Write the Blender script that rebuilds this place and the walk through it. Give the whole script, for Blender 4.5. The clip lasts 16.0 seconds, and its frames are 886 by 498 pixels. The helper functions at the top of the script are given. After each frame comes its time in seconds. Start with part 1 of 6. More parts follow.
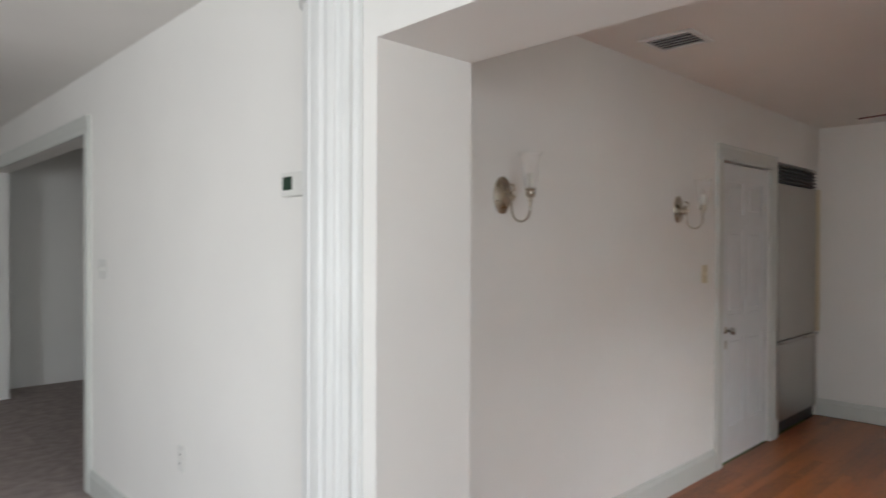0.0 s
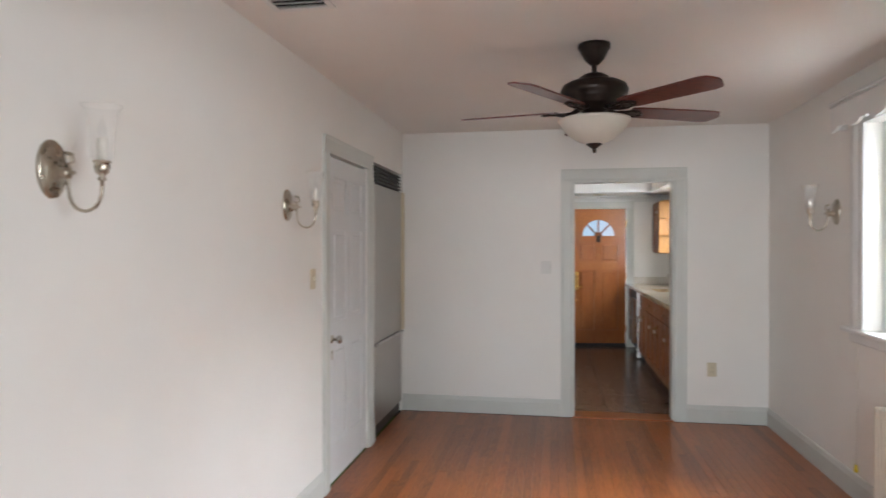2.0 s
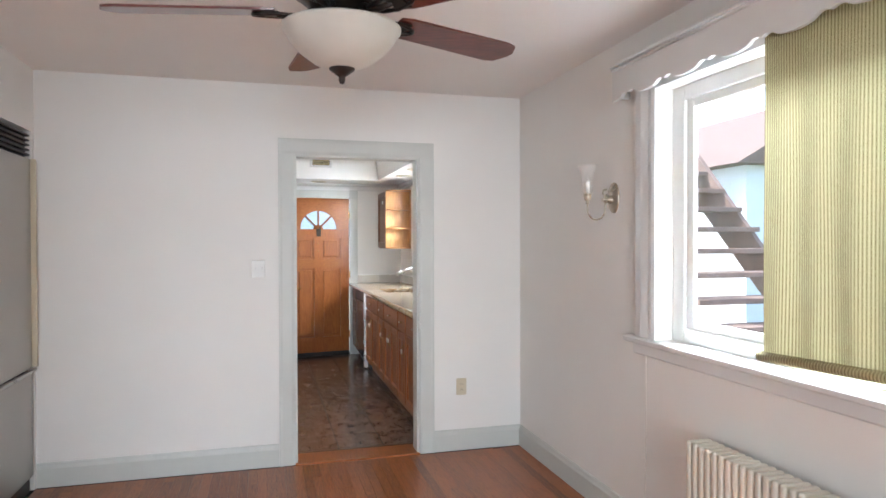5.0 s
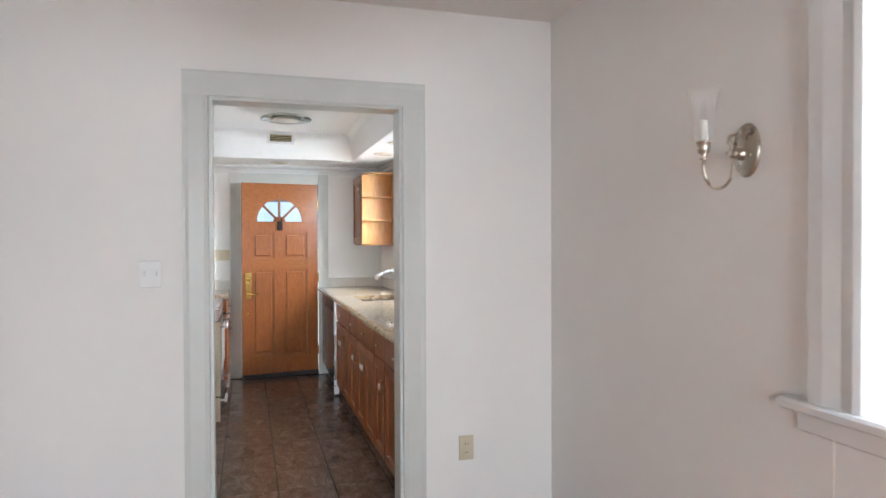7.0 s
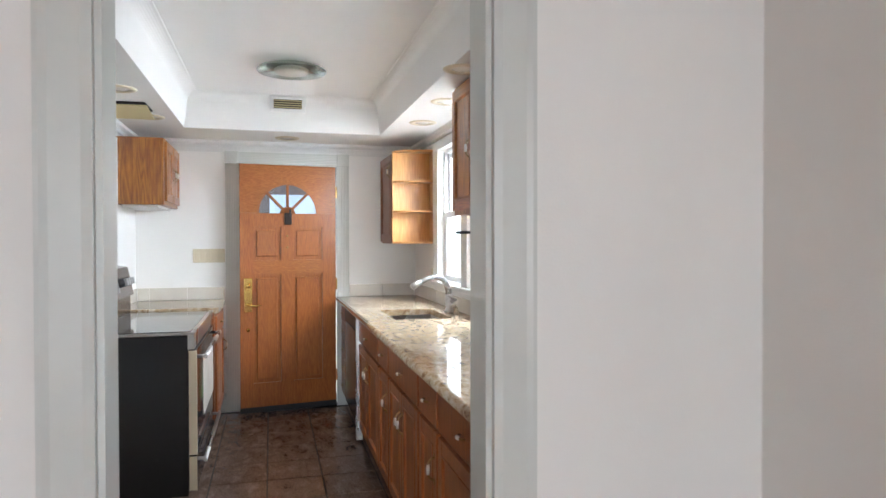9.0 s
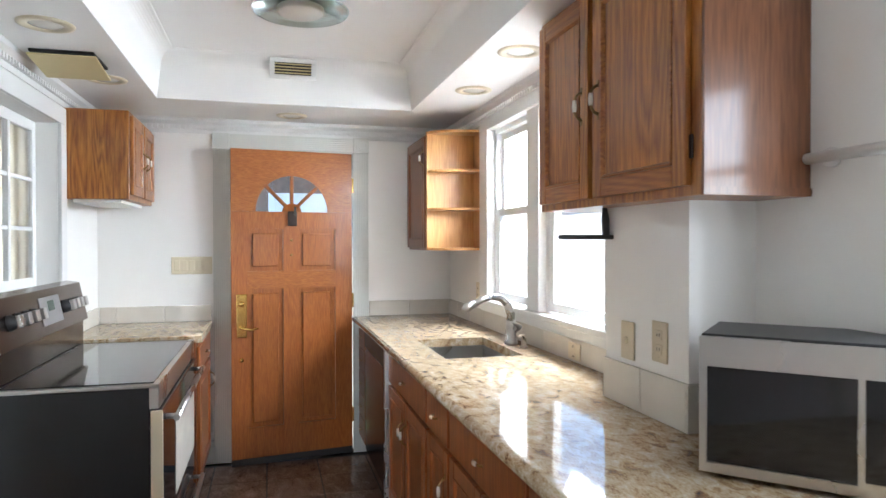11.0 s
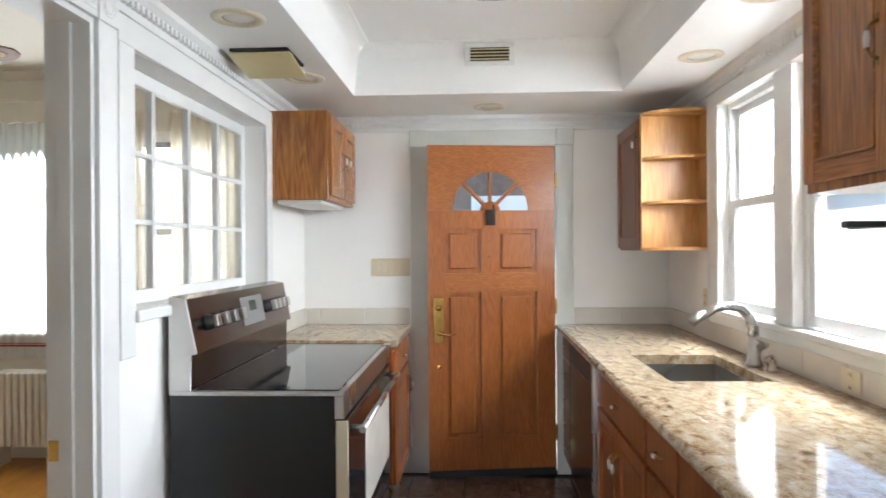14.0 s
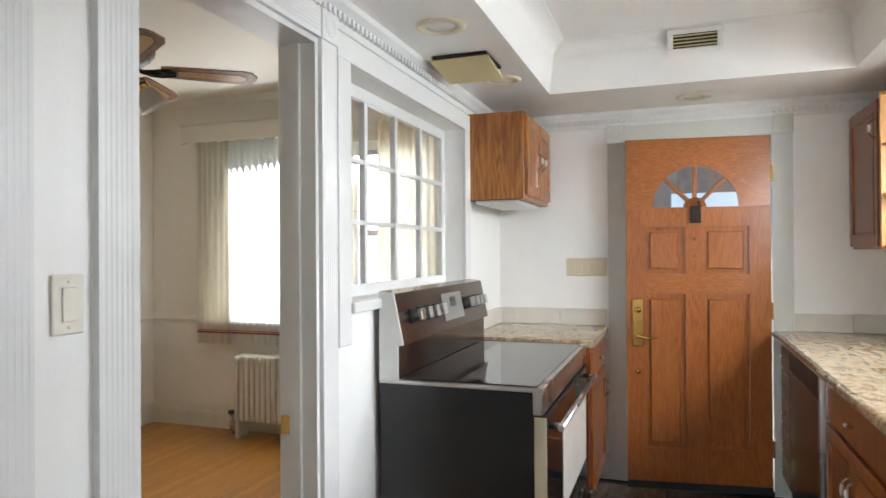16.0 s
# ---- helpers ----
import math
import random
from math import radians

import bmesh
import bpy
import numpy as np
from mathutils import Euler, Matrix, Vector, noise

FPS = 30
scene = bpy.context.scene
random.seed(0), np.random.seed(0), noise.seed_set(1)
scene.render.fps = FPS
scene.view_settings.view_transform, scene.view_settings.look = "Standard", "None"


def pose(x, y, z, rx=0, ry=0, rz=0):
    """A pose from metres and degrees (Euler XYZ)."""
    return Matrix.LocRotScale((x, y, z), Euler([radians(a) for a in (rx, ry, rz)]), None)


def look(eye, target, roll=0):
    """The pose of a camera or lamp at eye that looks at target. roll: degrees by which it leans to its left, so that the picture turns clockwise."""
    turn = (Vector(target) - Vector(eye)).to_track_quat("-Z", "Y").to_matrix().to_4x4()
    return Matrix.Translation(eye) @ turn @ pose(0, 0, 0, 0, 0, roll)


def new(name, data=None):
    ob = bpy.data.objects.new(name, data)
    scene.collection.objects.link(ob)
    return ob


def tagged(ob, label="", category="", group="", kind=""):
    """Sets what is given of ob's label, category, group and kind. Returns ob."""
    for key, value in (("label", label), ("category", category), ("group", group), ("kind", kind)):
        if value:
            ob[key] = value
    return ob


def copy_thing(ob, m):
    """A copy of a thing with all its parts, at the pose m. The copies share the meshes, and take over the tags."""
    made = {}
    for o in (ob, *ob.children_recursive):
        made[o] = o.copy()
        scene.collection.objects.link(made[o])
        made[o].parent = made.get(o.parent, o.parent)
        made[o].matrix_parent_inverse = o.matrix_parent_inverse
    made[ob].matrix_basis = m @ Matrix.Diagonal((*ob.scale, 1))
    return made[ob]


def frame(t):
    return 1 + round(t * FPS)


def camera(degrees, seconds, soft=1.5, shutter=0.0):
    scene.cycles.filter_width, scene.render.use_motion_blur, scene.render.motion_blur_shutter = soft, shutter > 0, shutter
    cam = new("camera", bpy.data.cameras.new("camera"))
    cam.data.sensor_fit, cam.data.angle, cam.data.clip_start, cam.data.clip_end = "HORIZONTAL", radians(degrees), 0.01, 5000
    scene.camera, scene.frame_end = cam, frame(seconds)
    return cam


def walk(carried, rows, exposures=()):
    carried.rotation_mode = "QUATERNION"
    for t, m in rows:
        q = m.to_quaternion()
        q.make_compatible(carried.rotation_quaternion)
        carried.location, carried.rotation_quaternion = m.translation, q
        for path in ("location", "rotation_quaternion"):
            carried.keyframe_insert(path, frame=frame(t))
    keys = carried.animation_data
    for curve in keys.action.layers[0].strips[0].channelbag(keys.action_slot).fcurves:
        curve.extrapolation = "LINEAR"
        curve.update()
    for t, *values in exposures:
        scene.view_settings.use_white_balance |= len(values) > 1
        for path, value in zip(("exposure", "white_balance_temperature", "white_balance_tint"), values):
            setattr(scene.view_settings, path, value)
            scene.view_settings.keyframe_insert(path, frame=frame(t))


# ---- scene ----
cam = camera(68.3, 16.0, shutter=0.4)
EXPOSURES = [(0.0, 1.0, 6500, 10), (1.0, 1.28, 6450, 10), (2.0, 1.85, 6350, 10), (3.5, 2.46, 6150, 10), (7.0, 2.36, 6050, 10), (9.0, 2.3, 6080, 10), (11.5, 2.25, 6100, 10), (13.0, 2.18, 6200, 10), (16.0, 2.0, 6500, 10)]
PATH = [
    (0, (0.879, -0.018, 1.528), (2.261, 1.427, 1.512), 0.2),
    (0.5, (0.972, 0.113, 1.514), (2.599, 1.276, 1.5), 0.0),
    (1, (1.162, 0.267, 1.531), (2.955, 1.152, 1.51), -0.1),
    (1.5, (1.296, 0.37, 1.516), (3.192, 1.007, 1.504), -0.1),
    (2, (1.446, 0.5, 1.528), (3.417, 0.837, 1.519), -0.0),
    (2.5, (1.581, 0.585, 1.533), (3.58, 0.65, 1.525), -0.0),
    (3, (1.803, 0.603, 1.52), (3.799, 0.483, 1.508), -0.1),
    (3.5, (2.029, 0.587, 1.519), (4.013, 0.34, 1.503), -0.1),
    (4, (2.271, 0.579, 1.512), (4.233, 0.193, 1.495), -0.1),
    (4.5, (2.541, 0.575, 1.516), (4.482, 0.091, 1.497), -0.1),
    (7, (4.377, 0.18, 1.476), (6.293, -0.394, 1.449), -0.2),
    (7.5, (4.745, 0.13, 1.442), (6.662, -0.441, 1.419), -0.4),
    (8, (5.128, 0.084, 1.417), (7.049, -0.471, 1.401), -0.4),
    (8.5, (5.544, 0.026, 1.438), (7.468, -0.521, 1.416), -0.4),
    (9, (5.912, -0.011, 1.455), (7.846, -0.522, 1.427), -0.1),
    (11.5, (7.277, 0.0, 1.477), (9.207, -0.522, 1.462), -0.1),
    (12, (7.363, -0.024, 1.466), (9.29, -0.56, 1.459), -0.3),
    (12.5, (7.439, -0.047, 1.457), (9.382, -0.523, 1.46), -0.6),
    (13, (7.476, -0.058, 1.451), (9.453, -0.363, 1.456), -0.6),
    (13.5, (7.499, -0.066, 1.447), (9.496, -0.166, 1.448), -0.6),
    (14, (7.514, -0.064, 1.443), (9.511, 0.037, 1.442), -0.4),
    (14.5, (7.521, -0.049, 1.442), (9.503, 0.219, 1.443), -0.4),
    (15, (7.516, -0.043, 1.428), (9.472, 0.37, 1.437), -0.4),
    (15.5, (7.511, -0.041, 1.427), (9.431, 0.517, 1.436), -0.3),
    (16, (7.507, -0.04, 1.425), (9.392, 0.629, 1.435), -0.4),
]
walk(cam, [(t, look(eye, target, roll)) for t, eye, target, roll in PATH], exposures=EXPOSURES)

# ---- light ----
world = bpy.data.worlds.new("sky_world")
scene.world = world
world.use_nodes = True
wn = world.node_tree
sky = wn.nodes.new("ShaderNodeTexSky")
sky.sky_type, sky.sun_disc = "NISHITA", False
SUN_EL, SUN_AZ = radians(58), radians(20)
sky.sun_elevation, sky.sun_rotation = SUN_EL, SUN_AZ
wn.links.new(sky.outputs[0], wn.nodes["Background"].inputs[0])
wn.nodes["Background"].inputs[1].default_value = 0.15
sun = new("sun", bpy.data.lights.new("sun", "SUN"))
sun.data.energy, sun.data.angle, sun.data.color = 2.0, radians(0.6), (1.0, 0.95, 0.88)
sun_dir = Vector((math.sin(SUN_AZ) * math.cos(SUN_EL), math.cos(SUN_AZ) * math.cos(SUN_EL), math.sin(SUN_EL)))
sun.matrix_world = look(sun_dir * 20, (0, 0, 0))


def window_light(name, place, target, w, h, watts, color=(0.88, 0.94, 1.0)):
    """Daylight that enters through a window's opening."""
    ob = new(name, bpy.data.lights.new(name, "AREA"))
    ob.data.shape, ob.data.size, ob.data.size_y, ob.data.energy, ob.data.color = "RECTANGLE", w, h, watts, color
    ob.matrix_world = look(place, target)
    return ob


# living-room windows (behind the walker), dining window, breakfast-room windows, kitchen window
window_light("daylight_living_a", (-2.95, 1.0, 1.5), (0, 1.0, 1.4), 2.1, 1.3, 53)
window_light("daylight_living_b", (0.3, -2.95, 1.5), (0.3, 0, 1.4), 1.7, 1.3, 33)
window_light("daylight_dining", (5.5, -2.3, 2.75), (4.3, 1.9, 0.9), 0.9, 0.7, 95)
window_light("daylight_breakfast", (11.99, 3.03, 1.58), (10, 3.0, 1.2), 0.62, 1.3, 8)
window_light("daylight_breakfast_corner", (12.07, 1.95, 1.62), (10, 1.95, 1.2), 0.62, 1.1, 5)
window_light("daylight_kitchen", (10.12, -1.70, 2.08), (10.1, 0.6, 1.0), 1.3, 0.5, 30)
# lamp for the unseen window over the near counter
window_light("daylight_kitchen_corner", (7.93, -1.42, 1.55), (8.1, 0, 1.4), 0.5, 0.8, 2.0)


# ---- materials ----
def mat(name, color, rough=0.5, metal=0.0, var=0.06, scale=3.0, bump=0.05, bscale=90.0, spec=0.5, coat=0.0, trans=0.0, second=None):
    """A paint, metal or plain surface: colour varied at two scales, fine relief, uneven gloss."""
    m = bpy.data.materials.new(name)
    m.use_nodes = True
    nt = m.node_tree
    b = nt.nodes["Principled BSDF"]
    tc = nt.nodes.new("ShaderNodeTexCoord")
    geo = nt.nodes.new("ShaderNodeNewGeometry")
    n1, n2 = nt.nodes.new("ShaderNodeTexNoise"), nt.nodes.new("ShaderNodeTexNoise")
    n1.inputs["Scale"].default_value, n1.inputs["Detail"].default_value = scale, 5
    n2.inputs["Scale"].default_value, n2.inputs["Detail"].default_value = bscale, 3
    for n in (n1, n2):
        nt.links.new(geo.outputs["Position"], n.inputs["Vector"])
    ramp = nt.nodes.new("ShaderNodeValToRGB")
    lo = second or [c * (1 - var) for c in color]
    hi = [min(1, c * (1 + var * 0.6)) for c in color]
    ramp.color_ramp.elements[0].position, ramp.color_ramp.elements[1].position = 0.3, 0.7
    ramp.color_ramp.elements[0].color, ramp.color_ramp.elements[1].color = (*lo, 1), (*hi, 1)
    nt.links.new(n1.outputs["Fac"], ramp.inputs["Fac"])
    nt.links.new(ramp.outputs["Color"], b.inputs["Base Color"])
    mr = nt.nodes.new("ShaderNodeMapRange")
    mr.inputs["To Min"].default_value, mr.inputs["To Max"].default_value = max(0.02, rough * 0.85), min(1, rough * 1.15)
    nt.links.new(n1.outputs["Fac"], mr.inputs["Value"])
    nt.links.new(mr.outputs["Result"], b.inputs["Roughness"])
    b.inputs["Metallic"].default_value = metal
    b.inputs["Specular IOR Level"].default_value = spec
    b.inputs["Coat Weight"].default_value = coat
    b.inputs["Transmission Weight"].default_value = trans
    if bump:
        bp = nt.nodes.new("ShaderNodeBump")
        bp.inputs["Strength"].default_value, bp.inputs["Distance"].default_value = bump, 0.004
        nt.links.new(n2.outputs["Fac"], bp.inputs["Height"])
        nt.links.new(bp.outputs["Normal"], b.inputs["Normal"])
    return m


def wood(name, dark, light, axis="x", rough=0.35, coat=0.2, grain=1.0, per_piece=0.0, figure=0.3):
    """Varnished wood: long pores and cathedral figure along one axis; pieces may differ in tone."""
    m = bpy.data.materials.new(name)
    m.use_nodes = True
    nt = m.node_tree
    b = nt.nodes["Principled BSDF"]
    geo = nt.nodes.new("ShaderNodeNewGeometry")
    info = nt.nodes.new("ShaderNodeObjectInfo")
    mp = nt.nodes.new("ShaderNodeMapping")
    s = {"x": (0.35, 4.5, 4.5), "y": (4.5, 0.35, 4.5), "z": (4.5, 4.5, 0.35)}[axis]
    mp.inputs["Scale"].default_value = [v * grain for v in s]
    add = nt.nodes.new("ShaderNodeVectorMath")
    sc = nt.nodes.new("ShaderNodeVectorMath")
    sc.operation = "SCALE"
    nt.links.new(info.outputs["Random"], sc.inputs["Scale"])
    sc.inputs[0].default_value = (7.3, 5.1, 9.7)
    nt.links.new(geo.outputs["Position"], add.inputs[0])
    nt.links.new(sc.outputs[0], add.inputs[1])
    nt.links.new(add.outputs[0], mp.inputs["Vector"])
    n1, n2 = nt.nodes.new("ShaderNodeTexNoise"), nt.nodes.new("ShaderNodeTexNoise")
    n1.inputs["Scale"].default_value, n1.inputs["Detail"].default_value, n1.inputs["Distortion"].default_value = 1.0, 2, 0.5
    n2.inputs["Scale"].default_value, n2.inputs["Detail"].default_value = 24.0, 5
    for n in (n1, n2):
        nt.links.new(mp.outputs["Vector"], n.inputs["Vector"])
    wv = nt.nodes.new("ShaderNodeMath")
    wv.operation = "PINGPONG"
    wv.inputs[1].default_value = 0.035
    nt.links.new(n1.outputs["Fac"], wv.inputs[0])
    mul = nt.nodes.new("ShaderNodeMath")
    mul.operation = "MULTIPLY_ADD"
    mul.inputs[1].default_value = figure / 0.035
    nt.links.new(wv.outputs[0], mul.inputs[0])
    m3 = nt.nodes.new("ShaderNodeMath")
    m3.operation = "MULTIPLY_ADD"
    m3.inputs[1].default_value, m3.inputs[2].default_value = 1.5, -0.3 - figure * 0.5
    nt.links.new(n2.outputs["Fac"], m3.inputs[0])
    nt.links.new(m3.outputs[0], mul.inputs[2])
    pc = nt.nodes.new("ShaderNodeMath")
    pc.operation = "MULTIPLY_ADD"
    pc.inputs[1].default_value = per_piece
    nt.links.new(info.outputs["Random"], pc.inputs[0])
    nt.links.new(mul.outputs[0], pc.inputs[2])
    ramp = nt.nodes.new("ShaderNodeValToRGB")
    ramp.color_ramp.elements[0].position, ramp.color_ramp.elements[1].position = 0.05, 0.95 + per_piece * 0.6
    ramp.color_ramp.elements[0].color, ramp.color_ramp.elements[1].color = (*dark, 1), (*light, 1)
    nt.links.new(pc.outputs[0], ramp.inputs["Fac"])
    nt.links.new(ramp.outputs["Color"], b.inputs["Base Color"])
    bp = nt.nodes.new("ShaderNodeBump")
    bp.inputs["Strength"].default_value, bp.inputs["Distance"].default_value = 0.08, 0.002
    nt.links.new(n2.outputs["Fac"], bp.inputs["Height"])
    nt.links.new(bp.outputs["Normal"], b.inputs["Normal"])
    b.inputs["Roughness"].default_value = rough
    b.inputs["Coat Weight"].default_value, b.inputs["Coat Roughness"].default_value = coat, 0.15
    return m


def mottled(name, stops, scale, rough, stretch=(1, 1, 1), per_piece=0.0, detail=10.0, bump=0.0):
    """Stone: several colours over a turbulent noise."""
    m = bpy.data.materials.new(name)
    m.use_nodes = True
    nt = m.node_tree
    b = nt.nodes["Principled BSDF"]
    geo, info = nt.nodes.new("ShaderNodeNewGeometry"), nt.nodes.new("ShaderNodeObjectInfo")
    sc = nt.nodes.new("ShaderNodeVectorMath")
    sc.operation = "SCALE"
    sc.inputs[0].default_value = (3.1 * per_piece, 4.7 * per_piece, 2.3 * per_piece)
    nt.links.new(info.outputs["Random"], sc.inputs["Scale"])
    add = nt.nodes.new("ShaderNodeVectorMath")
    nt.links.new(geo.outputs["Position"], add.inputs[0])
    nt.links.new(sc.outputs[0], add.inputs[1])
    mp = nt.nodes.new("ShaderNodeMapping")
    mp.inputs["Scale"].default_value = stretch
    nt.links.new(add.outputs[0], mp.inputs["Vector"])
    n1, n2 = nt.nodes.new("ShaderNodeTexNoise"), nt.nodes.new("ShaderNodeTexNoise")
    n1.inputs["Scale"].default_value, n1.inputs["Detail"].default_value = scale, detail
    n1.inputs["Roughness"].default_value, n1.inputs["Distortion"].default_value = 0.68, 0.6
    n2.inputs["Scale"].default_value, n2.inputs["Detail"].default_value = scale * 9, 4
    nt.links.new(mp.outputs[0], n1.inputs["Vector"])
    nt.links.new(mp.outputs[0], n2.inputs["Vector"])
    mx = nt.nodes.new("ShaderNodeMath")
    mx.operation = "MULTIPLY_ADD"
    mx.inputs[1].default_value = 0.45
    nt.links.new(n2.outputs["Fac"], mx.inputs[0])
    nt.links.new(n1.outputs["Fac"], mx.inputs[2])
    ramp = nt.nodes.new("ShaderNodeValToRGB")
    el = ramp.color_ramp.elements
    while len(el) < len(stops):
        el.new(0.5)
    for e, (p, c) in zip(el, stops):
        e.position, e.color = p, (*c, 1)
    nt.links.new(mx.outputs[0], ramp.inputs["Fac"])
    nt.links.new(ramp.outputs["Color"], b.inputs["Base Color"])
    b.inputs["Roughness"].default_value = rough
    if bump:
        bp = nt.nodes.new("ShaderNodeBump")
        bp.inputs["Strength"].default_value, bp.inputs["Distance"].default_value = bump, 0.003
        nt.links.new(mx.outputs[0], bp.inputs["Height"])
        nt.links.new(bp.outputs["Normal"], b.inputs["Normal"])
    return m


def glass(name, rough=0.0, color=(1, 1, 1)):
    m = bpy.data.materials.new(name)
    m.use_nodes = True
    b = m.node_tree.nodes["Principled BSDF"]
    b.inputs["Base Color"].default_value = (*color, 1)
    b.inputs["Transmission Weight"].default_value, b.inputs["Roughness"].default_value, b.inputs["IOR"].default_value = 1, rough, 1.45
    return m


def cloth(name, base, stripe=None, pitch=0.02, axis="X", through_light=0.5):
    """Thin cloth that lets light through; woven stripes where asked for."""
    m = bpy.data.materials.new(name)
    m.use_nodes = True
    nt = m.node_tree
    out = nt.nodes["Material Output"]
    b = nt.nodes["Principled BSDF"]
    b.inputs["Roughness"].default_value = 0.9
    geo = nt.nodes.new("ShaderNodeNewGeometry")
    no = nt.nodes.new("ShaderNodeTexNoise")
    no.inputs["Scale"].default_value = 160
    nt.links.new(geo.outputs["Position"], no.inputs["Vector"])
    ramp = nt.nodes.new("ShaderNodeValToRGB")
    ramp.color_ramp.elements[0].position, ramp.color_ramp.elements[1].position = 0.45, 0.75
    if stripe:
        sep = nt.nodes.new("ShaderNodeSeparateXYZ")
        nt.links.new(geo.outputs["Position"], sep.inputs[0])
        pp = nt.nodes.new("ShaderNodeMath")
        pp.operation = "PINGPONG"
        pp.inputs[1].default_value = pitch / 2
        nt.links.new(sep.outputs[axis], pp.inputs[0])
        dv = nt.nodes.new("ShaderNodeMath")
        dv.operation = "MULTIPLY"
        dv.inputs[1].default_value = 2 / pitch
        nt.links.new(pp.outputs[0], dv.inputs[0])
        nt.links.new(dv.outputs[0], ramp.inputs["Fac"])
        ramp.color_ramp.elements[0].color, ramp.color_ramp.elements[1].color = (*base, 1), (*stripe, 1)
    else:
        nt.links.new(no.outputs["Fac"], ramp.inputs["Fac"])
        ramp.color_ramp.elements[0].color, ramp.color_ramp.elements[1].color = (*[c * 0.93 for c in base], 1), (*base, 1)
    nt.links.new(ramp.outputs["Color"], b.inputs["Base Color"])
    tr = nt.nodes.new("ShaderNodeBsdfTranslucent")
    nt.links.new(ramp.outputs["Color"], tr.inputs["Color"])
    mix = nt.nodes.new("ShaderNodeMixShader")
    mix.inputs[0].default_value = through_light
    nt.links.new(b.outputs[0], mix.inputs[1])
    nt.links.new(tr.outputs[0], mix.inputs[2])
    nt.links.new(mix.outputs[0], out.inputs["Surface"])
    bp = nt.nodes.new("ShaderNodeBump")
    bp.inputs["Strength"].default_value, bp.inputs["Distance"].default_value = 0.2, 0.002
    nt.links.new(no.outputs["Fac"], bp.inputs["Height"])
    nt.links.new(bp.outputs["Normal"], b.inputs["Normal"])
    return m


PAINT = mat("wall_paint", (0.85, 0.83, 0.79), 0.55, var=0.025, scale=1.6, bump=0.12, bscale=140)
CREAM = mat("cream_wall_paint", (0.82, 0.77, 0.67), 0.6, var=0.03, scale=1.4, bump=0.1, bscale=130)
CEIL = mat("ceiling_paint", (0.84, 0.81, 0.77), 0.8, var=0.03, scale=1.2, bump=0.1, bscale=110)
KPAINT = mat("kitchen_paint", (0.87, 0.86, 0.83), 0.45, var=0.03, scale=1.6, bump=0.1, bscale=120)
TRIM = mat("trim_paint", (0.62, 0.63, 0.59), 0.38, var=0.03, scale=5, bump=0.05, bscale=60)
WHITE = mat("white_gloss_paint", (0.76, 0.76, 0.74), 0.35, var=0.03, scale=5, bump=0.05, bscale=60)
DOORW = mat("door_paint", (0.70, 0.71, 0.71), 0.35, var=0.03, scale=4, bump=0.06, bscale=50)
FLOORW = wood("oak_strip_floor", (0.10, 0.022, 0.004), (0.37, 0.108, 0.021), "x", 0.33, 0.12, 2.2, 0.55)
FLOORB = wood("honey_oak_floor", (0.32, 0.115, 0.014), (0.60, 0.265, 0.045), "x", 0.30, 0.2, 2.2, 0.4)
CARPET = mat("beige_carpet", (0.40, 0.34, 0.32), 0.95, var=0.2, scale=12, bump=0.8, bscale=260, spec=0.1)
OAK = wood("cabinet_oak", (0.20, 0.060, 0.010), (0.49, 0.195, 0.034), "z", 0.33, 0.3, 1.3, figure=0.6)
OAKH = wood("cabinet_oak_rail", (0.21, 0.062, 0.011), (0.46, 0.175, 0.034), "x", 0.33, 0.3, 1.4, figure=0.5)
OAKB = wood("base_cabinet_oak", (0.20, 0.050, 0.012), (0.41, 0.130, 0.030), "z", 0.33, 0.3, 1.3, figure=0.4)
# end panel: darker than the doors' oak, with a strong gloss coat
OAKE = wood("cabinet_end_oak", (0.13, 0.045, 0.018), (0.27, 0.105, 0.042), "z", 0.38, 0.8, 1.3, figure=0.3)
OAKD = wood("cabinet_oak_dark", (0.15, 0.045, 0.012), (0.30, 0.10, 0.028), "z", 0.35, 0.2, 1.4)
PINE = wood("pale_shelf_wood", (0.45, 0.20, 0.055), (0.66, 0.36, 0.11), "z", 0.35, 0.2, 1.0)
FIR = wood("fir_door", (0.235, 0.058, 0.011), (0.46, 0.160, 0.034), "z", 0.3, 0.35, 2.2, figure=0.26)
FIRH = wood("fir_door_rail", (0.26, 0.070, 0.013), (0.48, 0.175, 0.038), "y", 0.3, 0.35, 2.2, figure=0.24)
MAHOG = wood("fan_blade_mahogany", (0.06, 0.012, 0.009), (0.18, 0.040, 0.027), "y", 0.3, 0.4, 1.5)
GRANITE = mottled("granite", [(0.50, (0.04, 0.02, 0.016)), (0.59, (0.22, 0.12, 0.065)), (0.67, (0.40, 0.28, 0.15)), (0.79, (0.53, 0.43, 0.30)), (0.97, (0.66, 0.61, 0.53))], 25, 0.06, (0.75, 1.1, 1))
TILE = mottled("marble_floor_tile", [(0.46, (0.07, 0.04, 0.03)), (0.62, (0.125, 0.08, 0.058)), (0.78, (0.175, 0.12, 0.09)), (0.95, (0.27, 0.20, 0.16))], 8, 0.2, (0.8, 1.6, 1), 1.0, bump=0.03)
GROUT = mat("dark_grout", (0.03, 0.024, 0.02), 0.9, var=0.2)
STEEL = mat("stainless_steel", (0.55, 0.54, 0.52), 0.28, 1.0, var=0.05, scale=4, bump=0.02, bscale=300)
FRIDGE = mat("brushed_fridge_steel", (0.46, 0.44, 0.41), 0.34, 1.0, var=0.06, scale=2.5, bump=0.02, bscale=260)
